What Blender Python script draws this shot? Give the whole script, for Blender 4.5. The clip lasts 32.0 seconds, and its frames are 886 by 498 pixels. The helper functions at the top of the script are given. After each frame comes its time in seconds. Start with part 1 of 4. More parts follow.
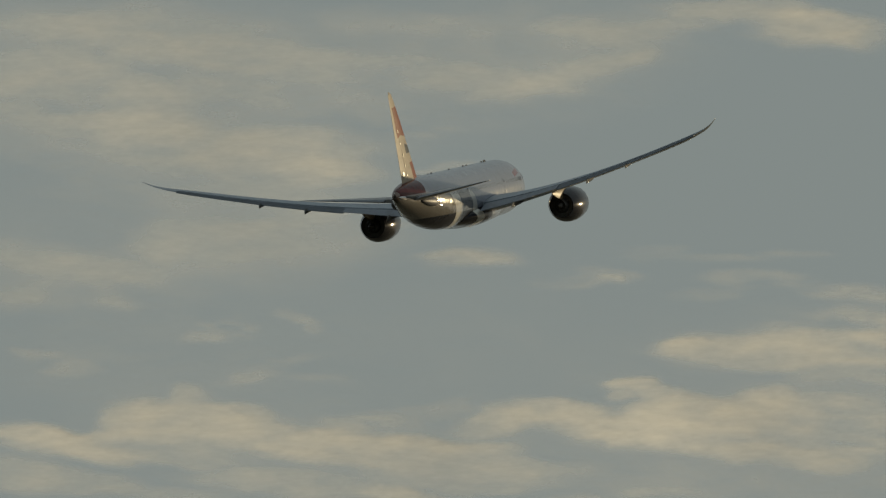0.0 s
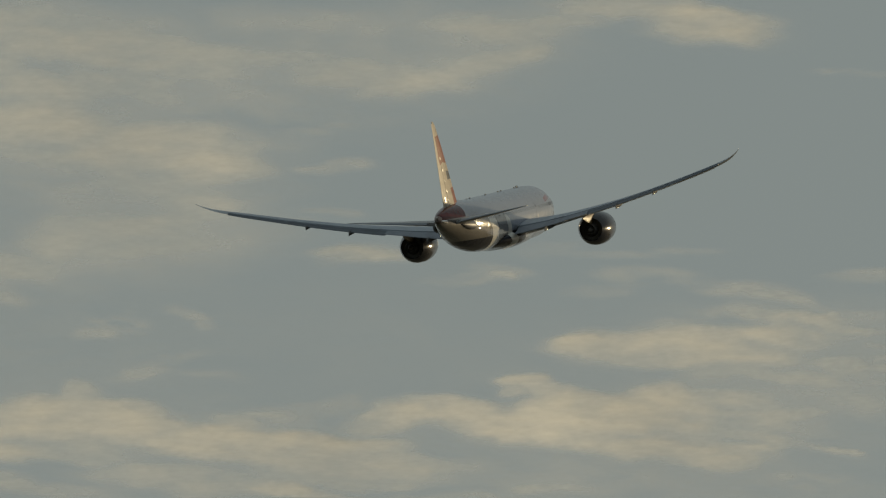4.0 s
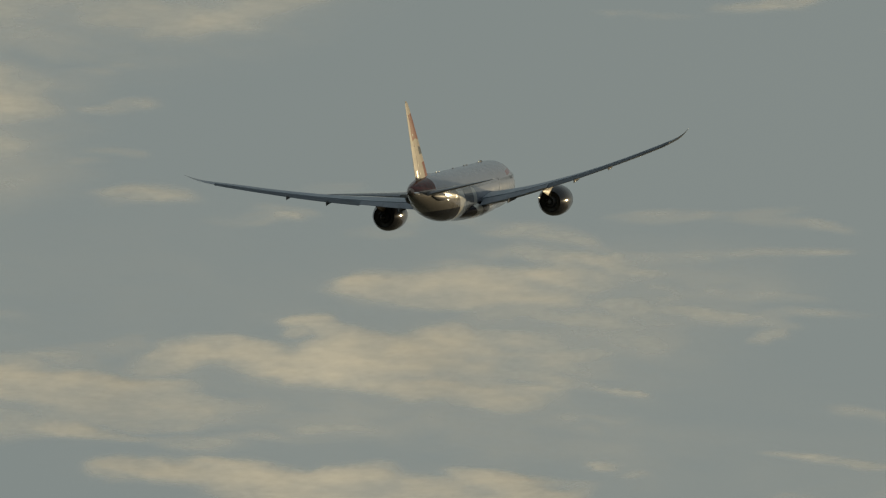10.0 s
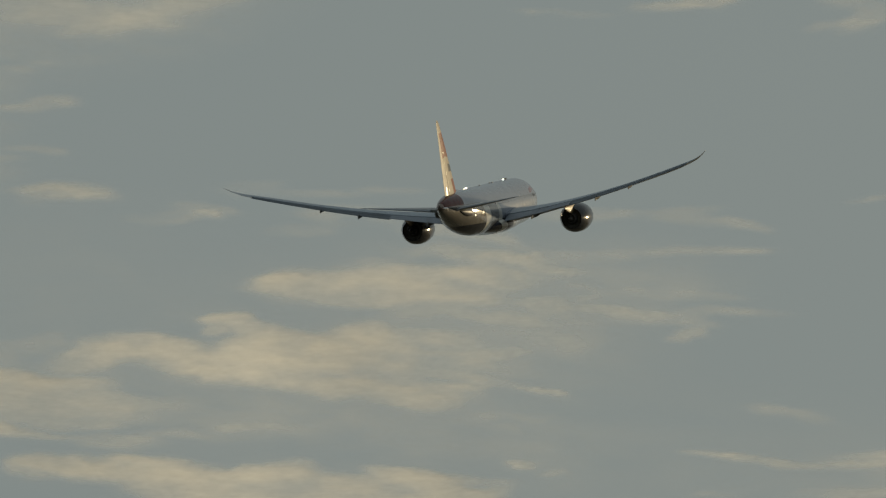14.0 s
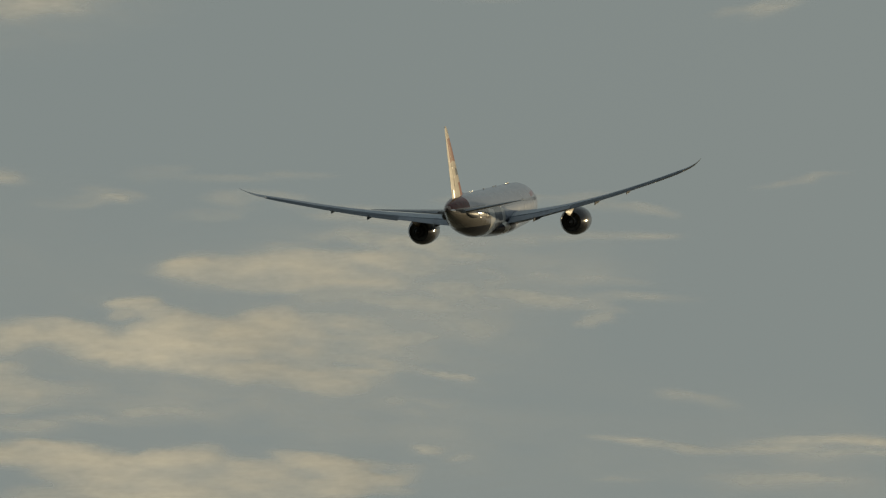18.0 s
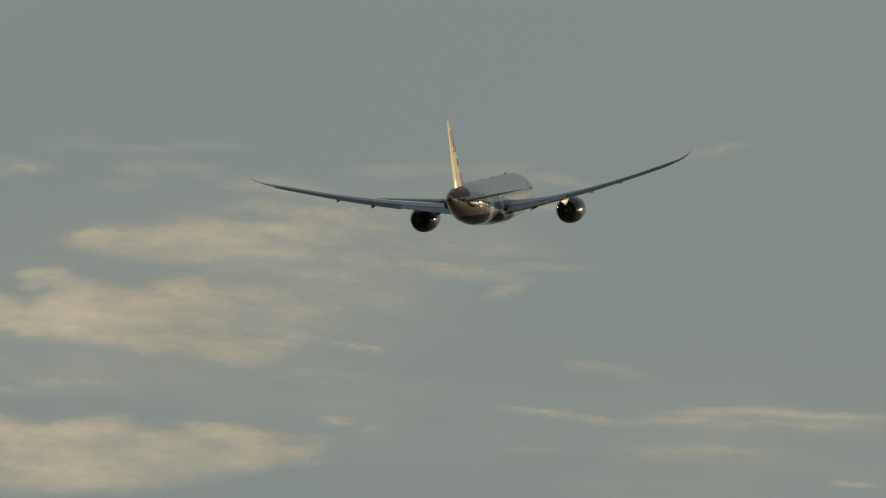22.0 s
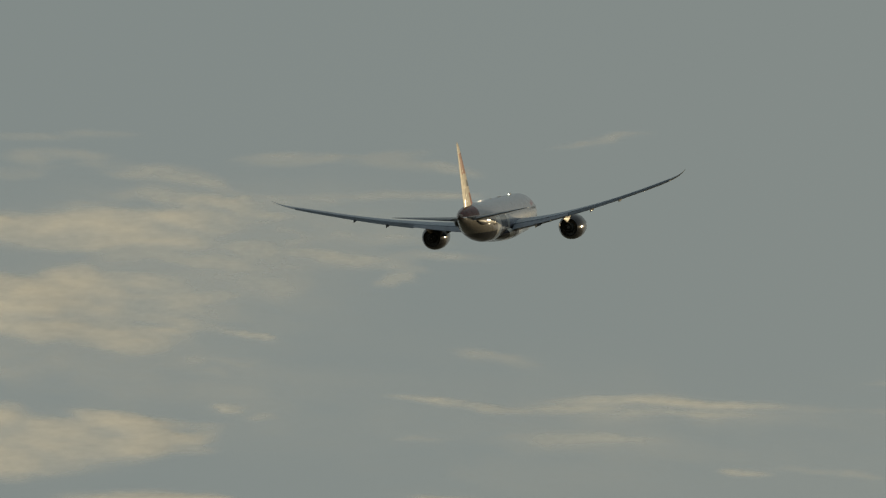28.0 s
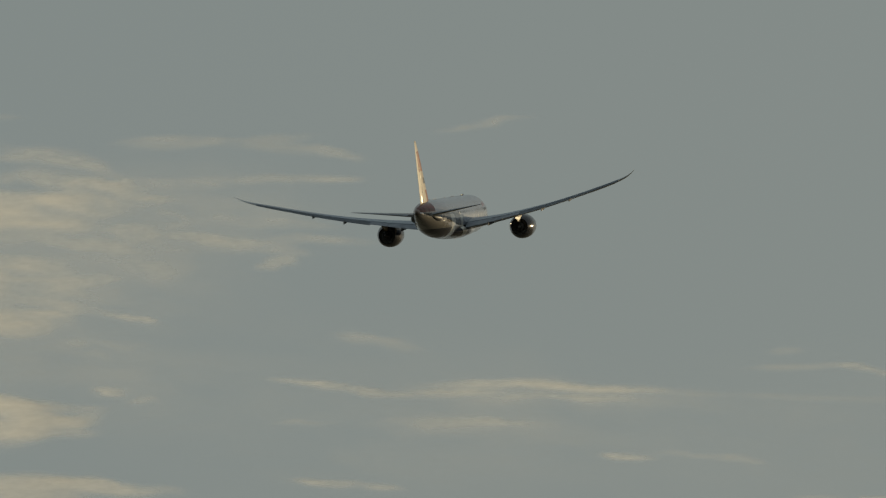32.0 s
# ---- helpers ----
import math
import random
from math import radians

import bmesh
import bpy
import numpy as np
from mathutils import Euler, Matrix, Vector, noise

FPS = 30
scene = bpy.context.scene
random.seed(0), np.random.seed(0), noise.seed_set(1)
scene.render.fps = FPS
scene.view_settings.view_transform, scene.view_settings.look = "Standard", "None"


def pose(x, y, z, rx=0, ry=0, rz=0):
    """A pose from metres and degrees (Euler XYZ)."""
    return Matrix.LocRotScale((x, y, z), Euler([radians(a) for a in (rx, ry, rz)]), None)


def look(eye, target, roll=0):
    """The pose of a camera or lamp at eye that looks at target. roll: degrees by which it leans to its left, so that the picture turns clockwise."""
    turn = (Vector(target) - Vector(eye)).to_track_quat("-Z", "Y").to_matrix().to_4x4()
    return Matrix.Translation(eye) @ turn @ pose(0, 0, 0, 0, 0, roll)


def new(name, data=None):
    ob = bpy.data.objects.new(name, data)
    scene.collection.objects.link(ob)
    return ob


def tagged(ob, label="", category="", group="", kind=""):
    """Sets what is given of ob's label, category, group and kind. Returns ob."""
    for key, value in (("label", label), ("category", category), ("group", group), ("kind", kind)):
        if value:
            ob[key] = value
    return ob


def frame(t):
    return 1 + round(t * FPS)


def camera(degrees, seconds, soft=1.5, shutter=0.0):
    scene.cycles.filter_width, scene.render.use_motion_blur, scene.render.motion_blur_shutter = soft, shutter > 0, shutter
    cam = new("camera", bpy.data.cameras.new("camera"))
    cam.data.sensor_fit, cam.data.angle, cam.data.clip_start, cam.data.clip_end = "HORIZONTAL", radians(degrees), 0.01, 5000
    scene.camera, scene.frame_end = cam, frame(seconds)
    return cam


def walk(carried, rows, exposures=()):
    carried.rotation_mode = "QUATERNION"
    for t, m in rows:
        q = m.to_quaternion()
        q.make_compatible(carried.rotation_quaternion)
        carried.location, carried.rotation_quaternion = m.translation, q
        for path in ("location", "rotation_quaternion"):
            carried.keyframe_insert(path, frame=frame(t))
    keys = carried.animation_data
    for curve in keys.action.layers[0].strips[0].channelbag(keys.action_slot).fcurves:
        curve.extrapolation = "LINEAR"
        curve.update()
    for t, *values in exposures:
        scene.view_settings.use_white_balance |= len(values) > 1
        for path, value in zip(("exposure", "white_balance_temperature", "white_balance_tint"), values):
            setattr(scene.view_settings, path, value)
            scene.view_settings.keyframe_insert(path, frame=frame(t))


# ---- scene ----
cam = camera(4.7, 32.0, soft=1.2)


def flown(x, y, z, pitch, bank, heading):
    """A flying attitude: nose up, then leaning, then turned; degrees."""
    return pose(x, y, z, 0, 0, heading) @ pose(0, 0, 0, pitch) @ pose(0, 0, 0, 0, bank)


CAMERA_ROWS = [
    (0.0, pose(0, 0, 1.7, 99.2939, 0, 1.6120)),
    (0.5, pose(0, 0, 1.7, 99.2849, 0, 1.5431)),
    (1.0, pose(0, 0, 1.7, 99.3077, 0, 1.4927)),
    (1.5, pose(0, 0, 1.7, 99.3170, 0, 1.4192)),
    (2.0, pose(0, 0, 1.7, 99.3077, 0, 1.3412)),
    (2.5, pose(0, 0, 1.7, 99.3032, 0, 1.2629)),
    (4.5, pose(0, 0, 1.7, 99.2390, 0, 0.9369)),
    (5.0, pose(0, 0, 1.7, 99.1838, 0, 0.8407)),
    (5.5, pose(0, 0, 1.7, 99.1470, 0, 0.7624)),
    (6.0, pose(0, 0, 1.7, 99.1287, 0, 0.6523)),
    (6.5, pose(0, 0, 1.7, 99.1242, 0, 0.5236)),
    (7.0, pose(0, 0, 1.7, 99.0921, 0, 0.4133)),
    (7.5, pose(0, 0, 1.7, 99.0619, 0, 0.3077)),
    (8.0, pose(0, 0, 1.7, 99.0321, 0, 0.1928)),
    (8.5, pose(0, 0, 1.7, 99.0160, 0, 0.0895)),
    (9.0, pose(0, 0, 1.7, 99.0000, 0, 0.0000)),
    (9.5, pose(0, 0, 1.7, 98.9793, 0, -0.0643)),
    (10.0, pose(0, 0, 1.7, 98.9610, 0, -0.1285)),
    (10.5, pose(0, 0, 1.7, 98.9450, 0, -0.1859)),
    (11.0, pose(0, 0, 1.7, 98.9174, 0, -0.2503)),
    (11.5, pose(0, 0, 1.7, 98.9060, 0, -0.3055)),
    (12.0, pose(0, 0, 1.7, 98.9243, 0, -0.3881)),
    (12.5, pose(0, 0, 1.7, 98.9358, 0, -0.4385)),
    (13.0, pose(0, 0, 1.7, 98.9150, 0, -0.4661)),
    (13.5, pose(0, 0, 1.7, 98.9058, 0, -0.4914)),
    (14.0, pose(0, 0, 1.7, 98.9517, 0, -0.5625)),
    (14.5, pose(0, 0, 1.7, 98.9838, 0, -0.6337)),
    (16.5, pose(0, 0, 1.7, 98.9013, 0, -0.8655)),
    (17.0, pose(0, 0, 1.7, 98.8760, 0, -0.9276)),
    (17.5, pose(0, 0, 1.7, 98.8646, 0, -0.9920)),
    (18.0, pose(0, 0, 1.7, 98.8713, 0, -1.0608)),
    (18.5, pose(0, 0, 1.7, 98.8784, 0, -1.1322)),
    (19.0, pose(0, 0, 1.7, 98.8599, 0, -1.2191)),
    (19.5, pose(0, 0, 1.7, 98.8186, 0, -1.2812)),
    (20.0, pose(0, 0, 1.7, 98.7727, 0, -1.3525)),
    (20.5, pose(0, 0, 1.7, 98.7383, 0, -1.4328)),
    (21.0, pose(0, 0, 1.7, 98.7199, 0, -1.4925)),
    (21.5, pose(0, 0, 1.7, 98.7268, 0, -1.5155)),
    (22.0, pose(0, 0, 1.7, 98.7154, 0, -1.5408)),
    (22.5, pose(0, 0, 1.7, 98.7176, 0, -1.5706)),
    (23.0, pose(0, 0, 1.7, 98.7314, 0, -1.6050)),
    (23.5, pose(0, 0, 1.7, 98.7244, 0, -1.6396)),
    (24.0, pose(0, 0, 1.7, 98.7406, 0, -1.6762)),
    (24.5, pose(0, 0, 1.7, 98.7475, 0, -1.7269)),
    (25.0, pose(0, 0, 1.7, 98.7658, 0, -1.7956)),
    (25.5, pose(0, 0, 1.7, 98.7520, 0, -1.8463)),
    (27.5, pose(0, 0, 1.7, 98.6602, 0, -2.0622)),
    (28.0, pose(0, 0, 1.7, 98.6554, 0, -2.1309)),
    (28.5, pose(0, 0, 1.7, 98.6233, 0, -2.2550)),
    (29.0, pose(0, 0, 1.7, 98.6050, 0, -2.3972)),
    (29.5, pose(0, 0, 1.7, 98.5774, 0, -2.4983)),
    (30.0, pose(0, 0, 1.7, 98.5636, 0, -2.5490)),
    (30.5, pose(0, 0, 1.7, 98.5543, 0, -2.5903)),
    (31.0, pose(0, 0, 1.7, 98.5681, 0, -2.7004)),
    (31.5, pose(0, 0, 1.7, 98.5729, 0, -2.7556)),
    (32.0, pose(0, 0, 1.7, 98.5681, 0, -2.7646)),
]
walk(cam, CAMERA_ROWS, exposures=((0.0, 0.0), (32.0, 0.0)))

# ---- light: low sun ahead and to the right, hazy grey sky ----
SUN_AZIMUTH, SUN_HEIGHT = 40.0, 8.5      # degrees clockwise from the line of sight, and above the horizon
world = bpy.data.worlds.new("world")
scene.world = world
world.use_nodes = True
wt = world.node_tree
wt.nodes.clear()
sky = wt.nodes.new("ShaderNodeTexSky")
sky.sky_type = "NISHITA"
sky.sun_disc = False
sky.sun_elevation = radians(SUN_HEIGHT)
sky.sun_rotation = radians(SUN_AZIMUTH)
sky.dust_density = 2.5
clear_sky = wt.nodes.new("ShaderNodeBackground")
clear_sky.inputs[1].default_value = 0.0045
haze = wt.nodes.new("ShaderNodeBackground")
haze.inputs[0].default_value = (0.226, 0.261, 0.255, 1)
haze.inputs[1].default_value = 0.888
both = wt.nodes.new("ShaderNodeAddShader")
out = wt.nodes.new("ShaderNodeOutputWorld")
wt.links.new(sky.outputs[0], clear_sky.inputs[0])
wt.links.new(clear_sky.outputs[0], both.inputs[0])
wt.links.new(haze.outputs[0], both.inputs[1])
wt.links.new(both.outputs[0], out.inputs[0])

sun = new("sun", bpy.data.lights.new("sun", "SUN"))
sun.data.energy = 2.25
sun.data.angle = radians(0.6)
sun.data.color = (1.0, 0.795, 0.465)
_a, _h = radians(SUN_AZIMUTH), radians(SUN_HEIGHT)
sun.matrix_world = look((math.sin(_a) * math.cos(_h) * 100, math.cos(_a) * math.cos(_h) * 100, math.sin(_h) * 100), (0, 0, 0))


# ---- materials ----
class Nodes:
    """Short names for the nodes of one material."""

    def __init__(self, name):
        self.m = bpy.data.materials.new(name)
        self.m.use_nodes = True
        self.t = self.m.node_tree
        self.t.nodes.clear()
        self.out = self.t.nodes.new("ShaderNodeOutputMaterial")

    def node(self, kind, **sockets):
        n = self.t.nodes.new(kind)
        for key, value in sockets.items():
            self.put(n.inputs[key.replace("_", " ")], value)
        return n

    def put(self, socket, value):
        if isinstance(value, bpy.types.NodeSocket):
            self.t.links.new(value, socket)
        else:
            socket.default_value = value

    def math(self, op, a, b=0.0, c=0.0, clamp=False):
        n = self.t.nodes.new("ShaderNodeMath")
        n.operation, n.use_clamp = op, clamp
        for i, v in enumerate((a, b, c)):
            self.put(n.inputs[i], v)
        return n.outputs[0]

    def step(self, value, low, high):
        """0 below low, 1 above high, smooth between."""
        n = self.t.nodes.new("ShaderNodeMapRange")
        n.interpolation_type = "SMOOTHSTEP"
        self.put(n.inputs["Value"], value)
        self.put(n.inputs["From Min"], low)
        self.put(n.inputs["From Max"], high)
        return n.outputs[0]

    def mix(self, factor, a, b):
        n = self.t.nodes.new("ShaderNodeMix")
        n.data_type = "RGBA"
        self.put(n.inputs[0], factor)
        self.put(n.inputs[6], a)
        self.put(n.inputs[7], b)
        return n.outputs[2]

    def noise(self, vector, scale, detail=4.0, rough=0.55):
        n = self.node("ShaderNodeTexNoise", Scale=scale, Detail=detail, Roughness=rough)
        if vector is not None:
            self.put(n.inputs["Vector"], vector)
        return n

    def stretch(self, vector, sx, sy, sz, turn=(0, 0, 0)):
        n = self.t.nodes.new("ShaderNodeMapping")
        self.put(n.inputs["Vector"], vector)
        n.inputs["Scale"].default_value = (sx, sy, sz)
        n.inputs["Rotation"].default_value = turn
        return n.outputs[0]

    def place(self):
        c = self.node("ShaderNodeTexCoord").outputs["Object"]
        s = self.node("ShaderNodeSeparateXYZ", Vector=c)
        return c, s.outputs[0], s.outputs[1], s.outputs[2]

    def surface(self, colour, rough=0.4, metal=0.0, coat=0.0, grime=0.12, wear=0.08, bump=0.0, ripple=0.0, shine=0.5, grain=14.0, along=(1, 0.15, 1)):
        """Principled paint or metal, with streaks of dirt along the airflow and fine grain."""
        c = self.node("ShaderNodeTexCoord").outputs["Object"]
        streak = self.noise(self.stretch(c, *along), 1.4, 5).outputs[0]
        fine = self.noise(c, grain, 3).outputs[0]
        dirt = self.math("MULTIPLY", self.step(streak, 0.45, 0.75), grime)
        tone = self.mix(dirt, colour, (0.09, 0.085, 0.08, 1))
        tone = self.mix(self.math("MULTIPLY", self.step(fine, 0.4, 0.7), grime * 0.5), tone, (0.14, 0.135, 0.13, 1))
        r = self.math("ADD", rough, self.math("MULTIPLY", streak, wear))
        p = self.node("ShaderNodeBsdfPrincipled", Base_Color=tone, Roughness=r, Metallic=metal)
        self.put(p.inputs["Specular IOR Level"], shine)
        p.inputs["Coat Weight"].default_value = coat
        p.inputs["Coat Roughness"].default_value = 0.04
        if ripple:
            soft = self.noise(self.stretch(c, 1, 0.6, 1), 0.9, 2).outputs[0]
            b = self.node("ShaderNodeBump", Height=soft, Strength=ripple, Distance=0.06)
            self.put(p.inputs["Normal"], b.outputs[0])
            self.put(p.inputs["Coat Normal"], b.outputs[0])
        if bump:
            b = self.node("ShaderNodeBump", Height=fine, Strength=bump, Distance=0.01)
            self.put(p.inputs["Normal"], b.outputs[0])
        self.put(self.out.inputs[0], p.outputs[0])
        return self.m


def paint(name, colour, **kw):
    return Nodes(name).surface((*colour, 1), **kw)


WHITE, SHADE_GREY, NAVY, RED, BLUE = (0.275, 0.295, 0.365, 1), (0.165, 0.148, 0.132, 1), (0.028, 0.031, 0.044, 1), (0.32, 0.125, 0.10, 1), (0.10, 0.115, 0.135, 1)


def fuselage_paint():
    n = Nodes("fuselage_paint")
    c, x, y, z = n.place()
    # lower aft hull in warm grey: dim sunlight and wing shadow put into the colour
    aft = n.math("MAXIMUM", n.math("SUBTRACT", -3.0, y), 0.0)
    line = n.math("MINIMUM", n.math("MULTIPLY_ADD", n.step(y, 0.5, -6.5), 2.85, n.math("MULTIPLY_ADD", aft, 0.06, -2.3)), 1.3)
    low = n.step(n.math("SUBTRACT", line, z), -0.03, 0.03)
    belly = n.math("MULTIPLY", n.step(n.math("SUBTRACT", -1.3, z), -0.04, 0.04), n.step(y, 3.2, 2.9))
    tone = n.mix(belly, n.mix(low, WHITE, SHADE_GREY), NAVY)
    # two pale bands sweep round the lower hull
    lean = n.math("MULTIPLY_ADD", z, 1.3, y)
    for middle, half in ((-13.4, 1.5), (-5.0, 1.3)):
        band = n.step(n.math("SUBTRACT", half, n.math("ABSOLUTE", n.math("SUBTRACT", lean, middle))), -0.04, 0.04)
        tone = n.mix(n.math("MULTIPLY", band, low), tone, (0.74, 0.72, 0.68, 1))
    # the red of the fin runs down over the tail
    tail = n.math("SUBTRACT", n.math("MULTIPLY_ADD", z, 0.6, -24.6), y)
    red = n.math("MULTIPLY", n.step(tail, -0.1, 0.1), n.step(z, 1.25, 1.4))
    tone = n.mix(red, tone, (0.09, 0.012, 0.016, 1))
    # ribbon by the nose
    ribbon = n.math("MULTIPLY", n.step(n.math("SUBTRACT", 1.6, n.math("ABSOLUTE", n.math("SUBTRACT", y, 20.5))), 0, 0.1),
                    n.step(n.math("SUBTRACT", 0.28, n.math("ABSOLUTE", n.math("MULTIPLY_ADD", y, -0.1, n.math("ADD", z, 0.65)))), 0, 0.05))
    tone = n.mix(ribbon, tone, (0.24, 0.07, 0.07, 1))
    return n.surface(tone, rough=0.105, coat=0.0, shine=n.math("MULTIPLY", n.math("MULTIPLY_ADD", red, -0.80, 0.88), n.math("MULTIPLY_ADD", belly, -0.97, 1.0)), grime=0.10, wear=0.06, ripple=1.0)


def fin_paint(name, rough, shine):
    n = Nodes(name)
    c, x, y, z = n.place()
    wave = n.math("SUBTRACT", n.noise(n.stretch(c, 1, 0.5, 0.5), 0.55, 1).outputs[0], 0.5)
    up = n.math("MULTIPLY_ADD", wave, 1.6, z)
    rear = n.math("MULTIPLY_ADD", n.math("SUBTRACT", z, 3.0), -0.235, -27.1)
    chord = n.math("MULTIPLY_ADD", n.math("SUBTRACT", z, 3.0), -0.63, 7.3)
    ahead = n.math("ADD", n.math("DIVIDE", n.math("SUBTRACT", y, rear), chord), n.math("MULTIPLY", wave, 0.35))
    tone = (0.55, 0.475, 0.39, 1)
    # flag-like swashes on the fin's front, and a narrow one along the rudder
    for low, high, edge, colour in ((7.3, 10.5, 0.22, RED), (5.8, 6.6, 0.62, BLUE), (2.0, 4.7, 0.66, RED)):
        band = n.math("MULTIPLY", n.step(up, low - 0.08, low + 0.08), n.step(up, high + 0.08, high - 0.08))
        tone = n.mix(n.math("MULTIPLY", band, n.step(ahead, edge - 0.03, edge + 0.03)), tone, colour)
    # faint random spots: dappled sun reflections put into the colour
    spots = n.step(n.noise(n.stretch(c, 1, 1, 0.7), 1.9, 4, 0.65).outputs[0], 0.5, 0.68)
    tone = n.mix(n.math("MULTIPLY", spots, 0.10), tone, (0.30, 0.25, 0.18, 1))
    return n.surface(tone, rough=rough, coat=0.0, shine=shine, grime=0.16, wear=0.15, ripple=0.4)


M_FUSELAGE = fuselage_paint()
M_FIN = fin_paint("fin_paint", 0.30, 0.006)
M_RUDDER = fin_paint("rudder_paint", 0.26, 0.006)
M_WING = paint("wing_grey_paint", (0.375, 0.425, 0.50), rough=0.40, shine=0.2, grime=0.25)
M_ROOT = paint("tail_fairing_grey_paint", (0.20, 0.20, 0.22), rough=0.4, shine=0.05, grime=0.2)
M_FLAP = paint("flap_grey_paint", (0.26, 0.29, 0.345), rough=0.5, shine=0.08, grime=0.3)
M_AILERON = paint("aileron_grey_paint", (0.15, 0.17, 0.20), rough=0.5, shine=0.03, grime=0.3)
M_STAB = paint("stabiliser_grey_paint", (0.40, 0.40, 0.41), rough=0.34, coat=0.1, grime=0.2)
M_NACELLE = paint("nacelle_navy_paint", (0.030, 0.033, 0.046), rough=0.115, coat=0.0, shine=0.11, grime=0.05, wear=0.03, ripple=0.2)
M_LIP = paint("bare_metal_lip", (0.62, 0.62, 0.63), rough=0.22, metal=1.0, grime=0.1)
M_HOT = paint("burnt_metal", (0.03, 0.028, 0.027), rough=0.6, metal=0.0, grime=0.35)
M_TAILCONE = paint("bare_tail_metal", (0.26, 0.20, 0.18), rough=0.35, metal=0.9, grime=0.4)
M_DARK = paint("dark_cavity", (0.22, 0.21, 0.20), rough=0.6, grime=0.2)
M_BLADE = paint("aerial_grey_paint", (0.16, 0.16, 0.165), rough=0.5)
M_FAIRING = paint("fairing_grey_paint", (0.15, 0.15, 0.155), rough=0.55, shine=0.006, grime=0.3)
M_PYLON = paint("pylon_grey_paint", (0.30, 0.22, 0.13), rough=0.30, shine=0.05, grime=0.4, ripple=0.6)
M_GLASS = paint("window_glass", (0.19, 0.195, 0.21), rough=0.06, coat=0.6, grime=0.02)
M_GLOSS = paint("polished_aerial_paint", (0.12, 0.12, 0.13), rough=0.06, shine=0.003, grime=0.0, wear=0.0)
M_GLINT_PLATE = paint("glint_plate_paint", (0.50, 0.46, 0.38), rough=0.24, shine=0.013, grime=0.05, wear=0.04)
# near black: shade under the flaps put into the colour
M_UNDERSHADE = paint("underside_shade_black", (0.012, 0.012, 0.014), rough=0.6, shine=0.01, grime=0.02)
M_BEACON = paint("red_beacon_glass", (0.5, 0.03, 0.015), rough=0.1, coat=0.8, grime=0.02)


def glow(name, colour, strength):
    n = Nodes(name)
    e = n.node("ShaderNodeEmission", Color=(*colour, 1), Strength=strength)
    n.put(n.out.inputs[0], e.outputs[0])
    return n.m


M_REDLIGHT = glow("red_lamp_light", (1.0, 0.10, 0.03), 26.0)
M_LAMP = paint("clear_lamp_glass", (0.75, 0.75, 0.72), rough=0.08, coat=0.8, grime=0.02)
M_GREEN = paint("green_lamp_glass", (0.03, 0.35, 0.12), rough=0.08, coat=0.8, grime=0.02)


def cloud_material(name, streak_turn):
    """Thin cloud that lets the low sun through: how thick it is stands in the mesh; fine streaks along the wind on top."""
    n = Nodes(name)
    geo = n.node("ShaderNodeNewGeometry")
    thick = n.node("ShaderNodeAttribute")
    thick.attribute_name = "thickness"
    fine = n.noise(n.stretch(geo.outputs["Position"], 0.075, 0.05, 0.26, (0, streak_turn, 0)), 1.0, 3, 0.5).outputs[0]
    cover = n.math("MULTIPLY", thick.outputs["Fac"], n.math("MULTIPLY_ADD", n.math("SUBTRACT", fine, 0.5), 0.75, 1.0), clamp=True)
    thin = n.node("ShaderNodeBsdfTranslucent", Color=(0.865, 0.885, 0.915, 1))
    front = n.node("ShaderNodeBsdfDiffuse", Color=(0.865, 0.885, 0.915, 1))
    lit = n.node("ShaderNodeMixShader")
    lit.inputs[0].default_value = 0.35
    n.put(lit.inputs[1], thin.outputs[0])
    n.put(lit.inputs[2], front.outputs[0])
    clear = n.node("ShaderNodeBsdfTransparent")
    alpha = n.node("ShaderNodeMixShader")
    n.put(alpha.inputs[0], cover)
    n.put(alpha.inputs[1], clear.outputs[0])
    n.put(alpha.inputs[2], lit.outputs[0])
    n.put(n.out.inputs[0], alpha.outputs[0])
    return n.m


M_CLOUD = cloud_material("sunlit_cloud", 0.06)


def ground_material():
    n = Nodes("ground_grass")
    c, x, y, z = n.place()
    large = n.noise(c, 0.004, 5).outputs[0]
    small = n.noise(c, 0.6, 4).outputs[0]
    tone = n.mix(n.step(large, 0.4, 0.6), (0.022, 0.03, 0.014, 1), (0.05, 0.042, 0.026, 1))
    tone = n.mix(n.math("MULTIPLY", small, 0.4), tone, (0.016, 0.018, 0.011, 1))
    p = n.node("ShaderNodeBsdfPrincipled", Base_Color=tone, Roughness=0.9)
    n.put(n.out.inputs[0], p.outputs[0])
    return n.m


# ---- mesh helpers ----
def mesh_of(name, bm, material, smooth=True):
    bmesh.ops.recalc_face_normals(bm, faces=bm.faces)
    me = bpy.data.meshes.new(name)
    bm.to_mesh(me)
    bm.free()
    me.materials.append(material)
    if smooth:
        me.shade_smooth()
        me.set_sharp_from_angle(angle=radians(42))
    return me


def part(name, bm, material, parent, label="", smooth=True):
    ob = new(name, mesh_of(name, bm, material, smooth))
    ob.parent = parent
    return tagged(ob, label)


def loft(rings, cap=True, bm=None):
    """Skin over rings of equal count."""
    bm = bm or bmesh.new()
    rows = [[bm.verts.new(p) for p in ring] for ring in rings]
    n = len(rows[0])
    for a, b in zip(rows, rows[1:]):
        for i in range(n):
            bm.faces.new((a[i], a[(i + 1) % n], b[(i + 1) % n], b[i]))
    if cap:
        bm.faces.new(rows[0])
        bm.faces.new(rows[-1])
    return bm


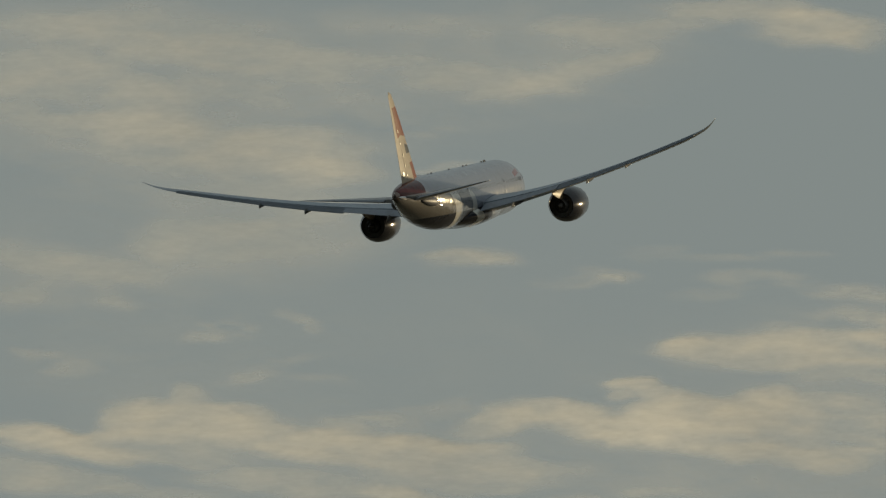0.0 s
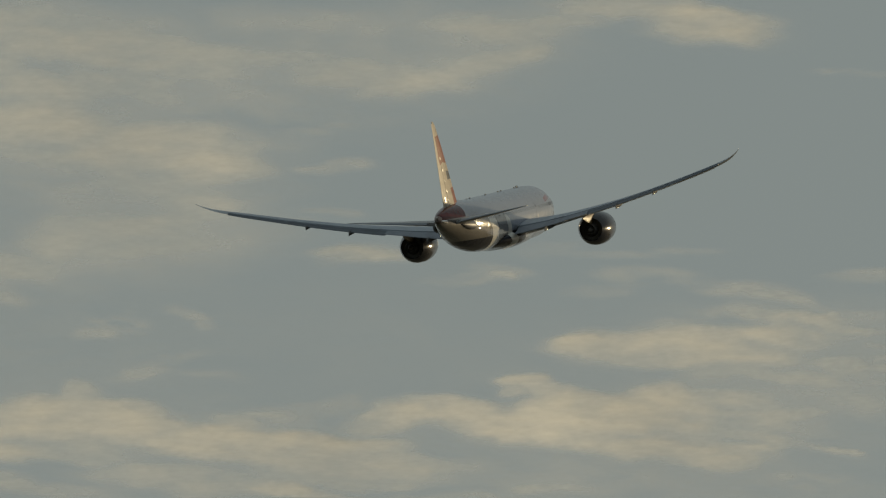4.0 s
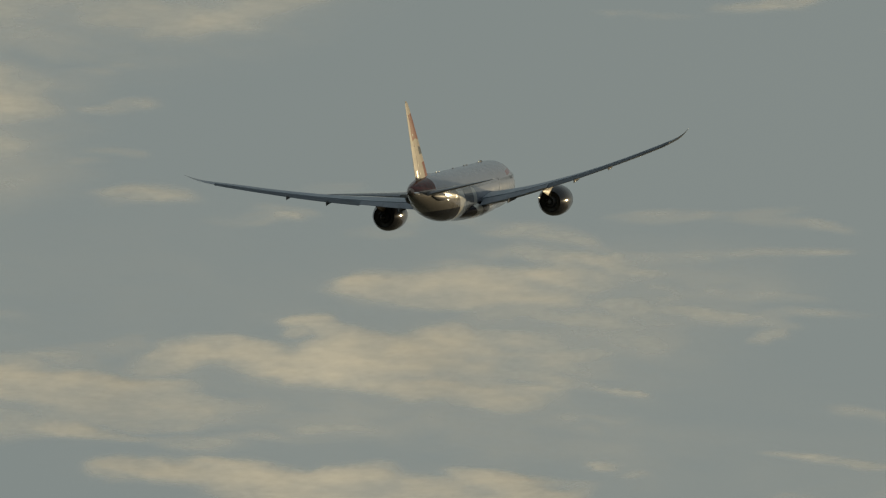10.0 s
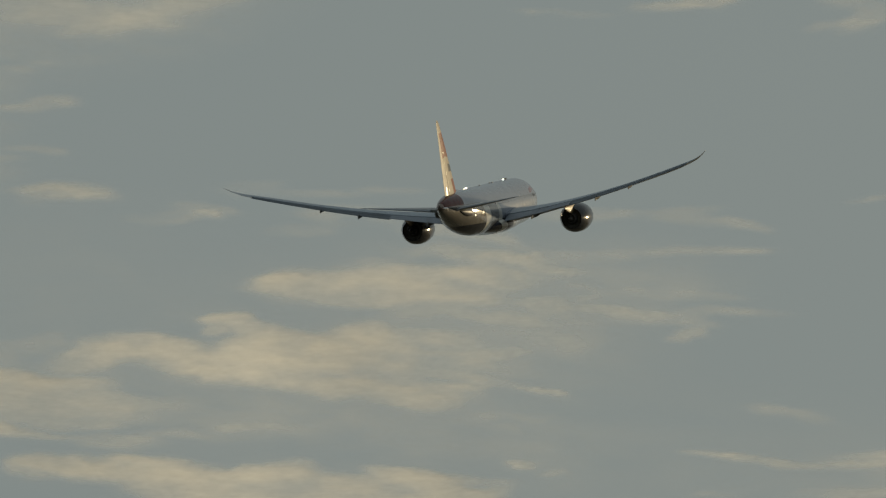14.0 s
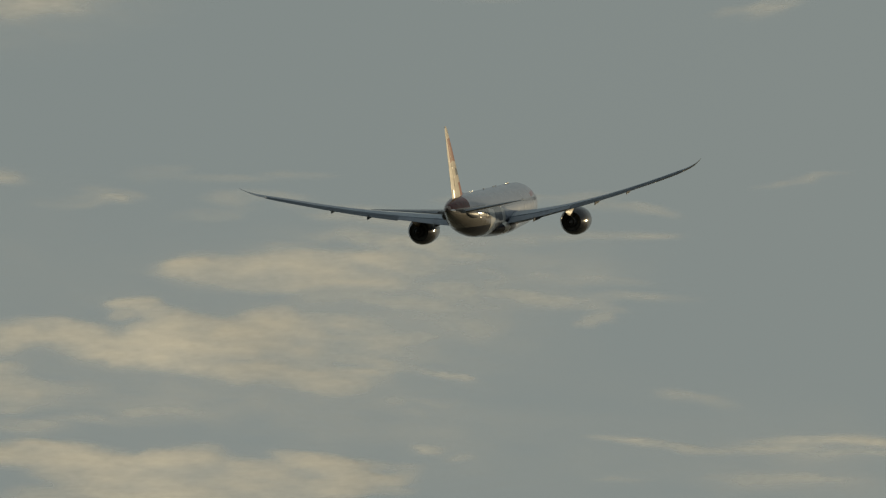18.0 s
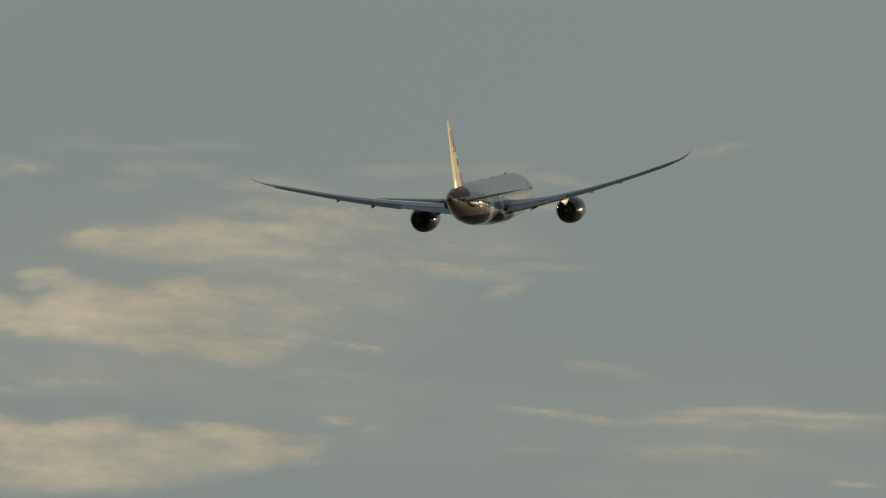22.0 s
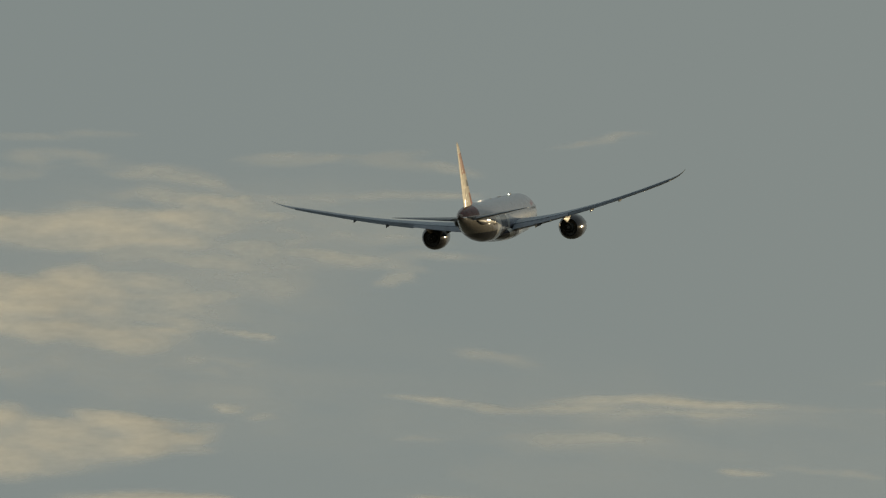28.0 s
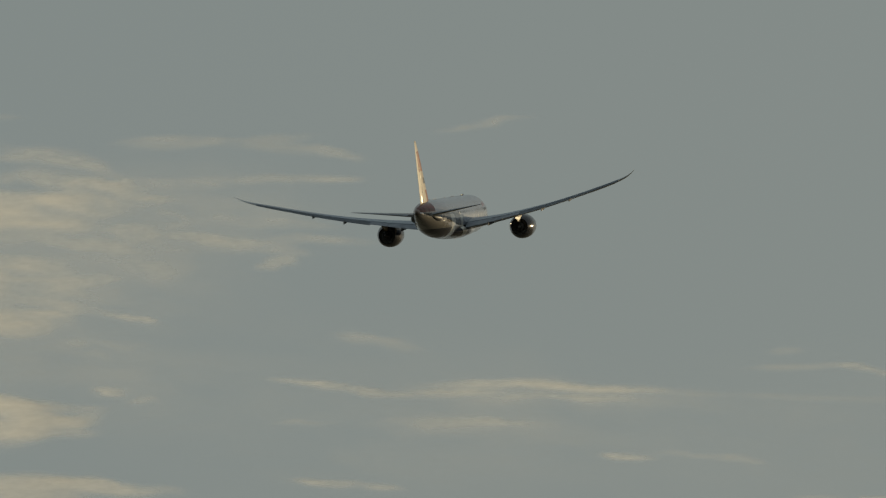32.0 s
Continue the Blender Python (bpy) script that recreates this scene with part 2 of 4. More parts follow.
def curve_at(points, x):
    """Smooth value at x through (x, value) points."""
    xs, vs = [p[0] for p in points], [p[1] for p in points]
    x = min(max(x, xs[0]), xs[-1])
    i = max(k for k in range(len(xs) - 1) if xs[k] <= x) if x > xs[0] else 0

    def slope(k):
        if k == 0:
            return (vs[1] - vs[0]) / (xs[1] - xs[0])
        if k == len(xs) - 1:
            return (vs[-1] - vs[-2]) / (xs[-1] - xs[-2])
        return (vs[k + 1] - vs[k - 1]) / (xs[k + 1] - xs[k - 1])

    h = xs[i + 1] - xs[i]
    u = (x - xs[i]) / h
    return ((2 * u**3 - 3 * u**2 + 1) * vs[i] + (u**3 - 2 * u**2 + u) * h * slope(i)
            + (3 * u**2 - 2 * u**3) * vs[i + 1] + (u**3 - u**2) * h * slope(i + 1))


def revolve(profile, axis=(0, 0, 0), n=48, squash=1.0, cap=False):
    """Rings round the y axis through axis: profile of (y, radius)."""
    rings = []
    for y, r in profile:
        rings.append([(axis[0] + r * math.cos(2 * math.pi * i / n), axis[1] + y,
                       axis[2] + r * squash * math.sin(2 * math.pi * i / n)) for i in range(n)])
    return loft(rings, cap)


def foil(c0, c1, thick, camber=0.015, n=11):
    """Aerofoil outline between the chord fractions c0 and c1: (fraction, height), over the top and back below."""
    def half(c):
        return 5 * thick * (0.2969 * math.sqrt(c) - 0.126 * c - 0.3516 * c**2 + 0.2843 * c**3 - 0.1015 * c**4) + 0.0012
    cs = [c0 + (c1 - c0) * (1 - math.cos(math.pi * i / (n - 1))) / 2 for i in range(n)]
    arch = [4 * camber * c * (1 - c) for c in cs]
    top = [(c, a + half(c)) for c, a in zip(cs, arch)]
    low = [(c, a - half(c)) for c, a in zip(cs, arch)]
    return top + low[::-1]


# ---- the setting ----
def ground():
    bm = bmesh.new()
    bmesh.ops.create_circle(bm, cap_ends=True, radius=60000, segments=64)
    ob = new("ground", mesh_of("ground", bm, ground_material(), False))
    tagged(ob, "flat dark green and brown grassland under the flight path", "ground", kind="structure")


ground()


# ---- the airliner ----
# body axes: x to the starboard side, y to the nose, z up; the origin is on the fuselage's centre line
SECTIONS = ((31.4, -0.62, 0.06, 0.06), (31.1, -0.62, 0.42, 0.38), (30.3, -0.56, 0.92, 0.86), (29.0, -0.42, 1.50, 1.42), (27.0, -0.22, 2.12, 2.10),
            (24.8, -0.06, 2.58, 2.66), (22.5, 0.0, 2.82, 2.92), (20.0, 0.0, 2.885, 2.97), (-8.0, 0.0, 2.885, 2.97), (-11.0, 0.03, 2.875, 2.95),
            (-14.0, 0.12, 2.80, 2.84), (-17.0, 0.30, 2.62, 2.65), (-20.0, 0.52, 2.30, 2.38), (-23.0, 0.78, 1.88, 2.02), (-26.0, 1.04, 1.38, 1.58),
            (-28.5, 1.24, 0.93, 1.12), (-30.2, 1.36, 0.56, 0.74), (-30.8, 1.40, 0.40, 0.55))


def fuselage_at(y):
    """Centre height, half width and half height of the hull at y."""
    s = SECTIONS[::-1]
    return tuple(curve_at([(p[0], p[k]) for p in s], y) for k in (1, 2, 3))


def on_hull(y, angle, out=0.0):
    """A point of the hull at y, angle degrees up from the starboard side, with the outward direction."""
    zc, w, h = fuselage_at(y)
    a = radians(angle)
    p = Vector((w * math.cos(a), y, zc + h * math.sin(a)))
    normal = Vector((math.cos(a) / w, 0, math.sin(a) / h)).normalized()
    return p + normal * out, normal


def plate_on_hull(y, angle, length, height, out, border=0.35, steps=6):
    """A slightly proud rounded panel that follows the hull."""
    bm = bmesh.new()
    zc, w, h = fuselage_at(y)
    span = math.degrees(height / ((w + h) / 2))
    outline = []
    for k in range(20):
        t = 2 * math.pi * k / 20
        cx, cz = math.cos(t), math.sin(t)
        outline.append((math.copysign(abs(cx) ** border, cx), math.copysign(abs(cz) ** border, cz)))
    top = [bm.verts.new(on_hull(y + u * length / 2, angle + v * span / 2, out)[0]) for u, v in outline]
    low = [bm.verts.new(on_hull(y + u * length / 2, angle + v * span / 2, -0.03)[0]) for u, v in outline]
    mid = [bm.verts.new(on_hull(y, angle + span / 2 * s, out)[0]) for s in (-0.5, 0, 0.5)]
    centre = mid[1]
    for i in range(20):
        j = (i + 1) % 20
        bm.faces.new((top[i], top[j], centre))
        bm.faces.new((top[i], low[i], low[j], top[j]))
    bmesh.ops.delete(bm, geom=[mid[0], mid[2]], context="VERTS")
    return bm


WING_LE = ((2.0, 12.0), (6.0, 8.8), (10.0, 5.9), (20.0, -1.2), (25.5, -5.1), (28.3, -8.5), (29.5, -10.7), (30.25, -12.3))
WING_TE = ((2.0, -3.2), (6.0, -3.4), (10.0, -3.7), (20.0, -6.8), (25.5, -8.8), (28.3, -10.5), (29.5, -11.6), (30.25, -12.6))
WING_Z = ((2.0, -1.5), (6.0, -1.0), (10.0, -0.33), (15.0, 0.66), (20.0, 1.84), (25.5, 3.3), (28.3, 4.2), (29.5, 4.80), (30.25, 5.36))
WING_THICK = ((2.0, 0.11), (10.0, 0.085), (20.0, 0.08), (28.3, 0.14), (30.25, 0.16))
WING_TWIST = ((2.0, 1.0), (10.0, 0.6), (20.0, 0.0), (30.25, -1.0))


def wing_point(side, x, c, up=0.0, drop=0.0, turn=0.0, hinge=0.0):
    """A point of the wing at span x and chord fraction c; up in metres; turned about a hinge fraction by turn degrees."""
    le, te = curve_at(WING_LE, x), curve_at(WING_TE, x)
    chord = le - te
    dy, dz = -(c - hinge) * chord, up
    a = radians(turn)
    dy, dz = dy * math.cos(a) + dz * math.sin(a), dz * math.cos(a) + dy * math.sin(a) - drop
    dy -= hinge * chord - 0.35 * chord
    b = radians(curve_at(WING_TWIST, x))
    return Vector((side * x, le - 0.35 * chord + dy * math.cos(b) - dz * math.sin(b), curve_at(WING_Z, x) + dz * math.cos(b) + dy * math.sin(b)))


def wing_piece(side, x0, x1, c0, c1, steps, drop=0.0, turn=0.0, thin=1.0, n=11):
    rings = []
    for i in range(steps + 1):
        x = x0 + (x1 - x0) * i / steps
        chord = curve_at(WING_LE, x) - curve_at(WING_TE, x)
        rings.append([wing_point(side, x, c, h * chord * thin, drop, turn, c0 if turn else 0.0) for c, h in foil(c0, c1, curve_at(WING_THICK, x), n=n)])
    return loft(rings)


def body_of_drop(p0, p1, radius, squash=1.3, n=14, steps=10, tip=0.12):
    """A teardrop pod from p0 to p1."""
    p0, p1 = Vector(p0), Vector(p1)
    rings = []
    for i in range(steps + 1):
        u = i / steps
        r = radius * max(math.sin(math.pi * u ** 0.75) ** 0.6 if 0 < u < 1 else 0, tip)
        c = p0.lerp(p1, u)
        rings.append([c + Vector((r * math.cos(2 * math.pi * k / n), 0, r * squash * math.sin(2 * math.pi * k / n))) for k in range(n)])
    return loft(rings)


def make_wing(side, airliner):
    wing = part("wing", wing_piece(side, 2.0, 9.0, 0.0, 0.74, 8), M_WING, airliner, "long swept grey wing that bends upward to a raked tip")
    # one skin from the root to the tip: join the outer stretches to it
    bm = bmesh.new()
    bm.from_mesh(wing.data)
    for x0, x1, c1, steps in ((9.0, 27.4, 0.74, 18), (27.4, 30.25, 1.0, 10)):
        piece = wing_piece(side, x0, x1, 0.0, c1, steps)
        piece.to_mesh(tmp := bpy.data.meshes.new("piece"))
        piece.free()
        bm.from_mesh(tmp)
        bpy.data.meshes.remove(tmp)
    old = wing.data
    wing.data = mesh_of("wing", bm, M_WING)
    bpy.data.meshes.remove(old)
    part("inboard_flap", wing_piece(side, 3.0, 8.73, 0.765, 1.0, 6, 0.02, 2, 0.9), M_FLAP, wing, "lowered inboard flap")
    part("flaperon", wing_piece(side, 8.75, 11.33, 0.765, 1.0, 3, 0.02, 1.5, 0.9), M_FLAP, wing)
    part("outboard_flap", wing_piece(side, 11.35, 21.03, 0.765, 1.0, 8, 0.08, 3.4, 0.9), M_AILERON, wing, "lowered outboard flap with a dark gap above it")
    part("aileron", wing_piece(side, 21.05, 27.38, 0.765, 1.0, 5, 0.07, 3.5, 0.9), M_AILERON, wing)
    # added black panels paint the shade under flap and aileron
    part("flap_shade_panel", shade_panel(side, 11.35, 21.03, 0.765, 1.0, 8, 0.08, 3.4), M_UNDERSHADE, wing, "thin black panel added for the shade under the outboard flap")
    part("aileron_shade_panel", shade_panel(side, 21.05, 27.38, 0.765, 1.0, 5, 0.07, 3.5), M_UNDERSHADE, wing, "thin black panel added for the shade under the aileron")
    for x0, x1 in ((11.5, 13.8), (13.9, 16.2), (16.3, 18.6), (18.7, 20.8), (4.0, 6.2), (6.3, 8.5)):
        bm = bmesh.new()
        v = []
        for x in (x0, x1):
            for c in (0.60, 0.738):
                chord = curve_at(WING_LE, x) - curve_at(WING_TE, x)
                h = [p[1] for p in foil(c, c + 0.01, curve_at(WING_THICK, x), n=3)][0] * chord
                v.append(bm.verts.new(wing_point(side, x, c, h + 0.012)))
                v.append(bm.verts.new(wing_point(side, x, c, h - 0.02)))
        for q in ((0, 2, 6, 4), (1, 3, 7, 5), (0, 1, 3, 2), (4, 5, 7, 6), (0, 1, 5, 4), (2, 3, 7, 6)):
            bm.faces.new([v[i] for i in q])
        part("spoiler", bm, M_WING, wing, smooth=False)
    for x0, x1 in ((3.6, 8.6), (11.4, 15.2), (15.3, 19.0), (19.1, 22.8), (22.9, 26.4)):
        part("slat", slat(side, x0, x1), M_LIP, wing, "bare metal leading-edge slat")
    for x, size, deep in ((6.6, 0.15, 0.45), (14.95, 0.13, 0.44), (19.4, 0.12, 0.38)):
        chord = curve_at(WING_LE, x) - curve_at(WING_TE, x)
        part("flap_fairing", fairing(side, x, chord, size, deep), M_FAIRING, wing, "pointed flap-track fairing")
        # metal bead added on the outboard side to catch a sun glint
        tail = wing_point(side, x, 1.0, -deep * 0.95) + Vector((side * size * 0.55, 0, 0))
        part("fairing_glint_bead", body_of_drop(tail + Vector((0, 0.2, 0)), tail - Vector((0, 0.12, 0)), 0.07, 1.2, 10, 8, 0.3), M_LIP, wing, "bare metal bead added to the fairing for a sun glint")
    part("wingtip_lamp", body_of_drop(wing_point(side, 28.9, -0.02), wing_point(side, 29.05, 0.12), 0.06), M_GREEN if side > 0 else M_BEACON, wing)
    return wing


def fairing(side, x, chord, half, deep):
    """A narrow keel under the wing, deepest and pointed behind the trailing edge."""
    rings = []
    for u, w, top, low in ((0.42, 0.15, 0.0, 0.05), (0.52, 0.6, 0.0, 0.45), (0.68, 0.95, 0.02, 0.85), (0.85, 1.0, 0.02, 1.05), (0.98, 0.85, 0.02, 1.2), (1.05, 0.55, 0.35, 1.3), (1.09, 0.15, 0.9, 1.35)):
        c = min(u, 1.0)
        skin = -min(h for _, h in foil(max(c - 0.02, 0), min(c + 0.001, 1), curve_at(WING_THICK, x), n=3)) * chord
        p = wing_point(side, x, u, -skin * 0.6)
        rings.append([p + Vector((half * w * sx, 0, -deep * (top + (low - top) * v))) for sx, v in
                      ((-0.8, 0), (-1, 0.3), (-0.85, 0.65), (-0.45, 0.92), (0, 1), (0.45, 0.92), (0.85, 0.65), (1, 0.3), (0.8, 0))])
    return loft(rings)


def shade_panel(side, x0, x1, c0, c1, steps, drop, turn):
    """A thin panel laid on the underside of a flap to carry its painted shade."""
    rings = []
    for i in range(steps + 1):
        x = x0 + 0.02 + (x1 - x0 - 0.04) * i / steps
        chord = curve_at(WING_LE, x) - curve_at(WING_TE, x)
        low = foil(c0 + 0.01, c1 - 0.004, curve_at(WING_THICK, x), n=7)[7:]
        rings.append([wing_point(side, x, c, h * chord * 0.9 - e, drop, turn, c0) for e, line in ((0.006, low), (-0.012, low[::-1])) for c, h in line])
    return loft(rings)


def slat(side, x0, x1, steps=5):
    rings = []
    for i in range(steps + 1):
        x = x0 + (x1 - x0) * i / steps
        chord = curve_at(WING_LE, x) - curve_at(WING_TE, x)
        rings.append([wing_point(side, x, c - 0.012, h * chord * 1.06 - 0.01) for c, h in foil(0.0, 0.11, curve_at(WING_THICK, x), n=8)])
    return loft(rings)


ENGINE = Vector((10.1, 7.2, -2.2))


def make_engine(side, airliner):
    c = Vector((side * ENGINE.x, ENGINE.y, ENGINE.z))
    shell = [(4.05, 1.53), (4.2, 1.6), (4.0, 1.68), (3.4, 1.78), (2.4, 1.85), (1.0, 1.86), (-0.3, 1.8), (-1.2, 1.64), (-2.0, 1.43), (-2.5, 1.27), (-2.52, 1.22), (-1.8, 1.36), (-0.6, 1.47), (0.4, 1.48), (2.6, 1.43), (3.7, 1.45)]
    bm = revolve(shell + [shell[0]], c, 56)
    engine = part("engine_nacelle", bm, M_NACELLE, airliner, "round glossy navy-blue engine nacelle")
    part("duct_liner", revolve([(-2.515, 1.21), (-1.8, 1.34), (-0.6, 1.45), (0.4, 1.46), (0.4, 1.48), (-0.6, 1.47), (-1.8, 1.35)], c, 48), M_DARK, engine, "grey liner of the exhaust duct")
    part("inlet_lip", revolve([(3.75, 1.46), (4.07, 1.52), (4.22, 1.6), (4.05, 1.69), (3.7, 1.75), (3.7, 1.72), (3.9, 1.62)], c, 56), M_LIP, engine, "bare metal inlet lip")
    part("fan_disc", revolve([(2.2, 0.0191), (2.1, 1.43), (2.0, 1.43), (2.0, 0.0191)], c, 40, cap=True), M_DARK, engine)
    part("core_cowl", revolve([(2.0, 0.955), (0.0, 1), (-1.5, 0.907), (-2.6, 0.716), (-3.3, 0.554), (-3.3, 0.506), (-2.4, 0.535), (-1.8, 0.191)], c, 40), M_HOT, engine, "burnt metal core cowl and nozzle")
    part("exhaust_plug", revolve([(-2.0, 0.42), (-3.0, 0.401), (-3.7, 0.267), (-4.3, 0.0955), (-4.45, 0.00955)], c, 28), M_HOT, engine, "pointed exhaust plug")
    part("duct_wall", revolve([(-1.9, 0.764), (-1.85, 1.32), (-2.0, 1.31), (-2.1, 0.764)], c, 40), M_DARK, engine)
    part("core_nozzle_wall", revolve([(-3.0, 0.286), (-2.95, 0.53), (-3.05, 0.53), (-3.1, 0.286)], c, 28), M_DARK, engine)
    # pylon: from the top of the nacelle up and back to the wing
    rings = []
    for y, low, high, half in ((3.2, 1.80, 1.86, 0.05), (2.2, 1.7, 2.08, 0.22), (0.6, 1.5, 2.22, 0.30), (-1.4, 0.95, 2.0, 0.30), (-3.0, 0.62, 1.8, 0.27), (-4.6, 0.85, 1.65, 0.19), (-6.9, 1.35, 1.5, 0.05)):
        rings.append([(c.x + sx * half * f, c.y + y, c.z + low + (high - low) * v) for sx, v, f in
                      ((-1, 0, 0.7), (-1, 0.35, 1), (-1, 0.8, 1), (-1, 1, 0.8), (1, 1, 0.8), (1, 0.8, 1), (1, 0.35, 1), (1, 0, 0.7))])
    part("pylon", loft(rings), M_PYLON, engine, "pale pylon that joins the engine to the wing")
    # thin chine on the inner shoulder
    bm = bmesh.new()
    d = Vector((-side * math.sin(radians(40)), 0, math.cos(radians(40))))
    base = [c + Vector((0, y, 0)) + d * r for y, r in ((2.6, 1.90), (1.2, 1.92))]
    tip = [base[0] + d * 0.03, base[1] + d * 0.42]
    t = Vector((math.cos(radians(40)), 0, side * math.sin(radians(40)))) * 0.025
    v = [bm.verts.new(p + s) for s in (t, -t) for p in (base[0], base[1], tip[1], tip[0])]
    for q in ((0, 1, 2, 3), (4, 5, 6, 7), (0, 1, 5, 4), (1, 2, 6, 5), (2, 3, 7, 6), (3, 0, 4, 7)):
        bm.faces.new([v[i] for i in q])
    part("chine", bm, M_NACELLE, engine, smooth=False)
    return engine


def surface_piece(stations, c0, c1, place, n=9, turn=0.0):
    """A tail surface between two chord fractions. stations: (span, leading y, trailing y, thickness); place(span, y, h) gives the point."""
    rings = []
    for s, le, te, thick in stations:
        chord = le - te
        rings.append([place(s, le - c * chord, h * chord) for c, h in foil(c0, c1, thick, 0.0, n)])
    return loft(rings)


def make_tail(airliner):
    fin_st = FIN_STATIONS
    fin_place = lambda s, y, h: Vector((h, y, s))
    fin = part("vertical_stabilizer", surface_piece(fin_st, 0, 0.70, fin_place), M_FIN, airliner, "tall swept tail fin in cream, red and blue")
    rings = []
    for y, z, w in ((-14.5, 2.9, 0.05), (-16.5, 3.0, 0.14), (-18.5, 3.12, 0.22), (-20.5, 3.2, 0.26), (-22.0, 3.1, 0.26)):
        zc, hw, hh = fuselage_at(y)
        low = zc + hh - 0.12
        rings.append([(sx * w * f, y, low + (max(z, low + 0.1) - low) * v) for sx, f, v in ((-1, 1.8, 0), (-1, 1.0, 0.45), (-1, 0.4, 0.9), (0, 0, 1), (1, 0.4, 0.9), (1, 1.0, 0.45), (1, 1.8, 0))])
    part("dorsal_fillet", loft(rings), M_FUSELAGE, fin, "low fillet ahead of the fin's foot")
    part("rudder", surface_piece(((2.3, -19.1, -26.95, 0.085),) + fin_st[1:-1], 0.712, 1.0, fin_place), M_RUDDER, fin)
    for side in (1, -1):
        # added plates, tilted so that the fin glints in the sun
        for z in (3.3, 4.3, 5.4, 6.6, 7.9):
            part("hinge_glint_plate", fin_plate(side, z, 0.70, 0.07, 0.24), M_GLINT_PLATE, fin, "glossy cream plate added on the rudder line for a sun glint", smooth=False)
        part("rudder_glint_plate", fin_plate(side, 3.2, 0.88, 0.40, 1.0), M_GLINT_PLATE, fin, "glossy cream plate added at the rudder foot for a sun glint", smooth=False)
    for side in (1, -1):
        st = ((0.6, -22.2, -28.6, 0.10), (1.8, -22.9, -28.75, 0.10), (5.0, -25.9, -29.7, 0.095), (8.6, -29.1, -30.9, 0.09), (9.5, -30.0, -31.3, 0.07), (9.85, -30.8, -31.5, 0.05))
        st_place = lambda s, y, h, side=side: Vector((side * s, y, 0.74 + 0.132 * s + h))
        stab = part("horizontal_stabilizer", surface_piece(st, 0, 0.72, st_place), M_STAB, airliner, "thin swept grey tailplane")
        part("stabilizer_fairing", body_of_drop((side * 2.08, -20.4, 0.22), (side * 1.52, -25.4, 0.58), 0.42, 1.25, steps=20, tip=0.05), M_ROOT, stab, "bulged fairing at the foot of the tailplane")
        part("elevator", surface_piece(st[1:-1], 0.732, 1.0, st_place), M_FLAP, stab)
    # metal bulges added where the tail cone's side glints in the sun
    for side in (1, -1):
        part("tail_glint_bulge", body_of_drop((side * 0.60, -28.3, 1.02), (side * 0.33, -31.0, 1.28), 0.26, 1.2, steps=18, tip=0.05), M_LIP, airliner, "bare metal bulge added beside the tail cone for a sun glint")
    cone = part("tail_cone", revolve([(-30.75, 0.42), (-31.2, 0.30), (-31.45, 0.15), (-31.45, 0.09), (-31.2, 0.09)], (0, 0, 1.41), 28, 1.25), M_TAILCONE, airliner, "bare metal exhaust of the tail power unit")
    part("exhaust_hole", revolve([(-31.22, 0.01), (-31.22, 0.10)], (0, 0, 1.41), 20, 1.2), M_DARK, cone)
    part("tail_lamp", body_of_drop((0, -31.3, 1.75), (0, -31.55, 1.75), 0.07), M_LAMP, airliner)


FIN_STATIONS = ((1.6, -18.4, -26.9, 0.085), (3.0, -19.8, -27.1, 0.085), (6.0, -22.3, -27.8, 0.085), (9.0, -24.9, -28.5, 0.08), (11.1, -26.9, -29.0, 0.075), (11.7, -27.6, -29.15, 0.06), (11.95, -28.3, -29.2, 0.05))


def fin_plate(side, z, c, long, tall):
    """A small plate on the flank of the fin at height z and chord fraction c: its face turns a little to the rear and leans a little outward at the top."""
    le, te, thick = (np.interp(z, [s[0] for s in FIN_STATIONS], [s[k] for s in FIN_STATIONS]) for k in (1, 2, 3))
    skin = max(h for _, h in foil(c - 0.01, c + 0.01, thick, 0.0, 3)) * (le - te)
    y0 = le - c * (le - te)
    bm = bmesh.new()
    rows = []
    for out in (0, 1):
        rows.append([bm.verts.new((side * ((skin + 0.05 - 0.171 * b + 0.012 * a) if out else skin * 0.4), y0 - b - 0.23 * a, z + a)) for b, a in
                     ((-long / 2, -tall / 2), (long / 2, -tall / 2), (long / 2, tall / 2), (-long / 2, tall / 2))])
    bm.faces.new(rows[0])
    bm.faces.new(rows[1])
    for i in range(4):
        j = (i + 1) % 4
        bm.faces.new((rows[0][i], rows[0][j], rows[1][j], rows[1][i]))
    return bm


BEACON_HEADS = []


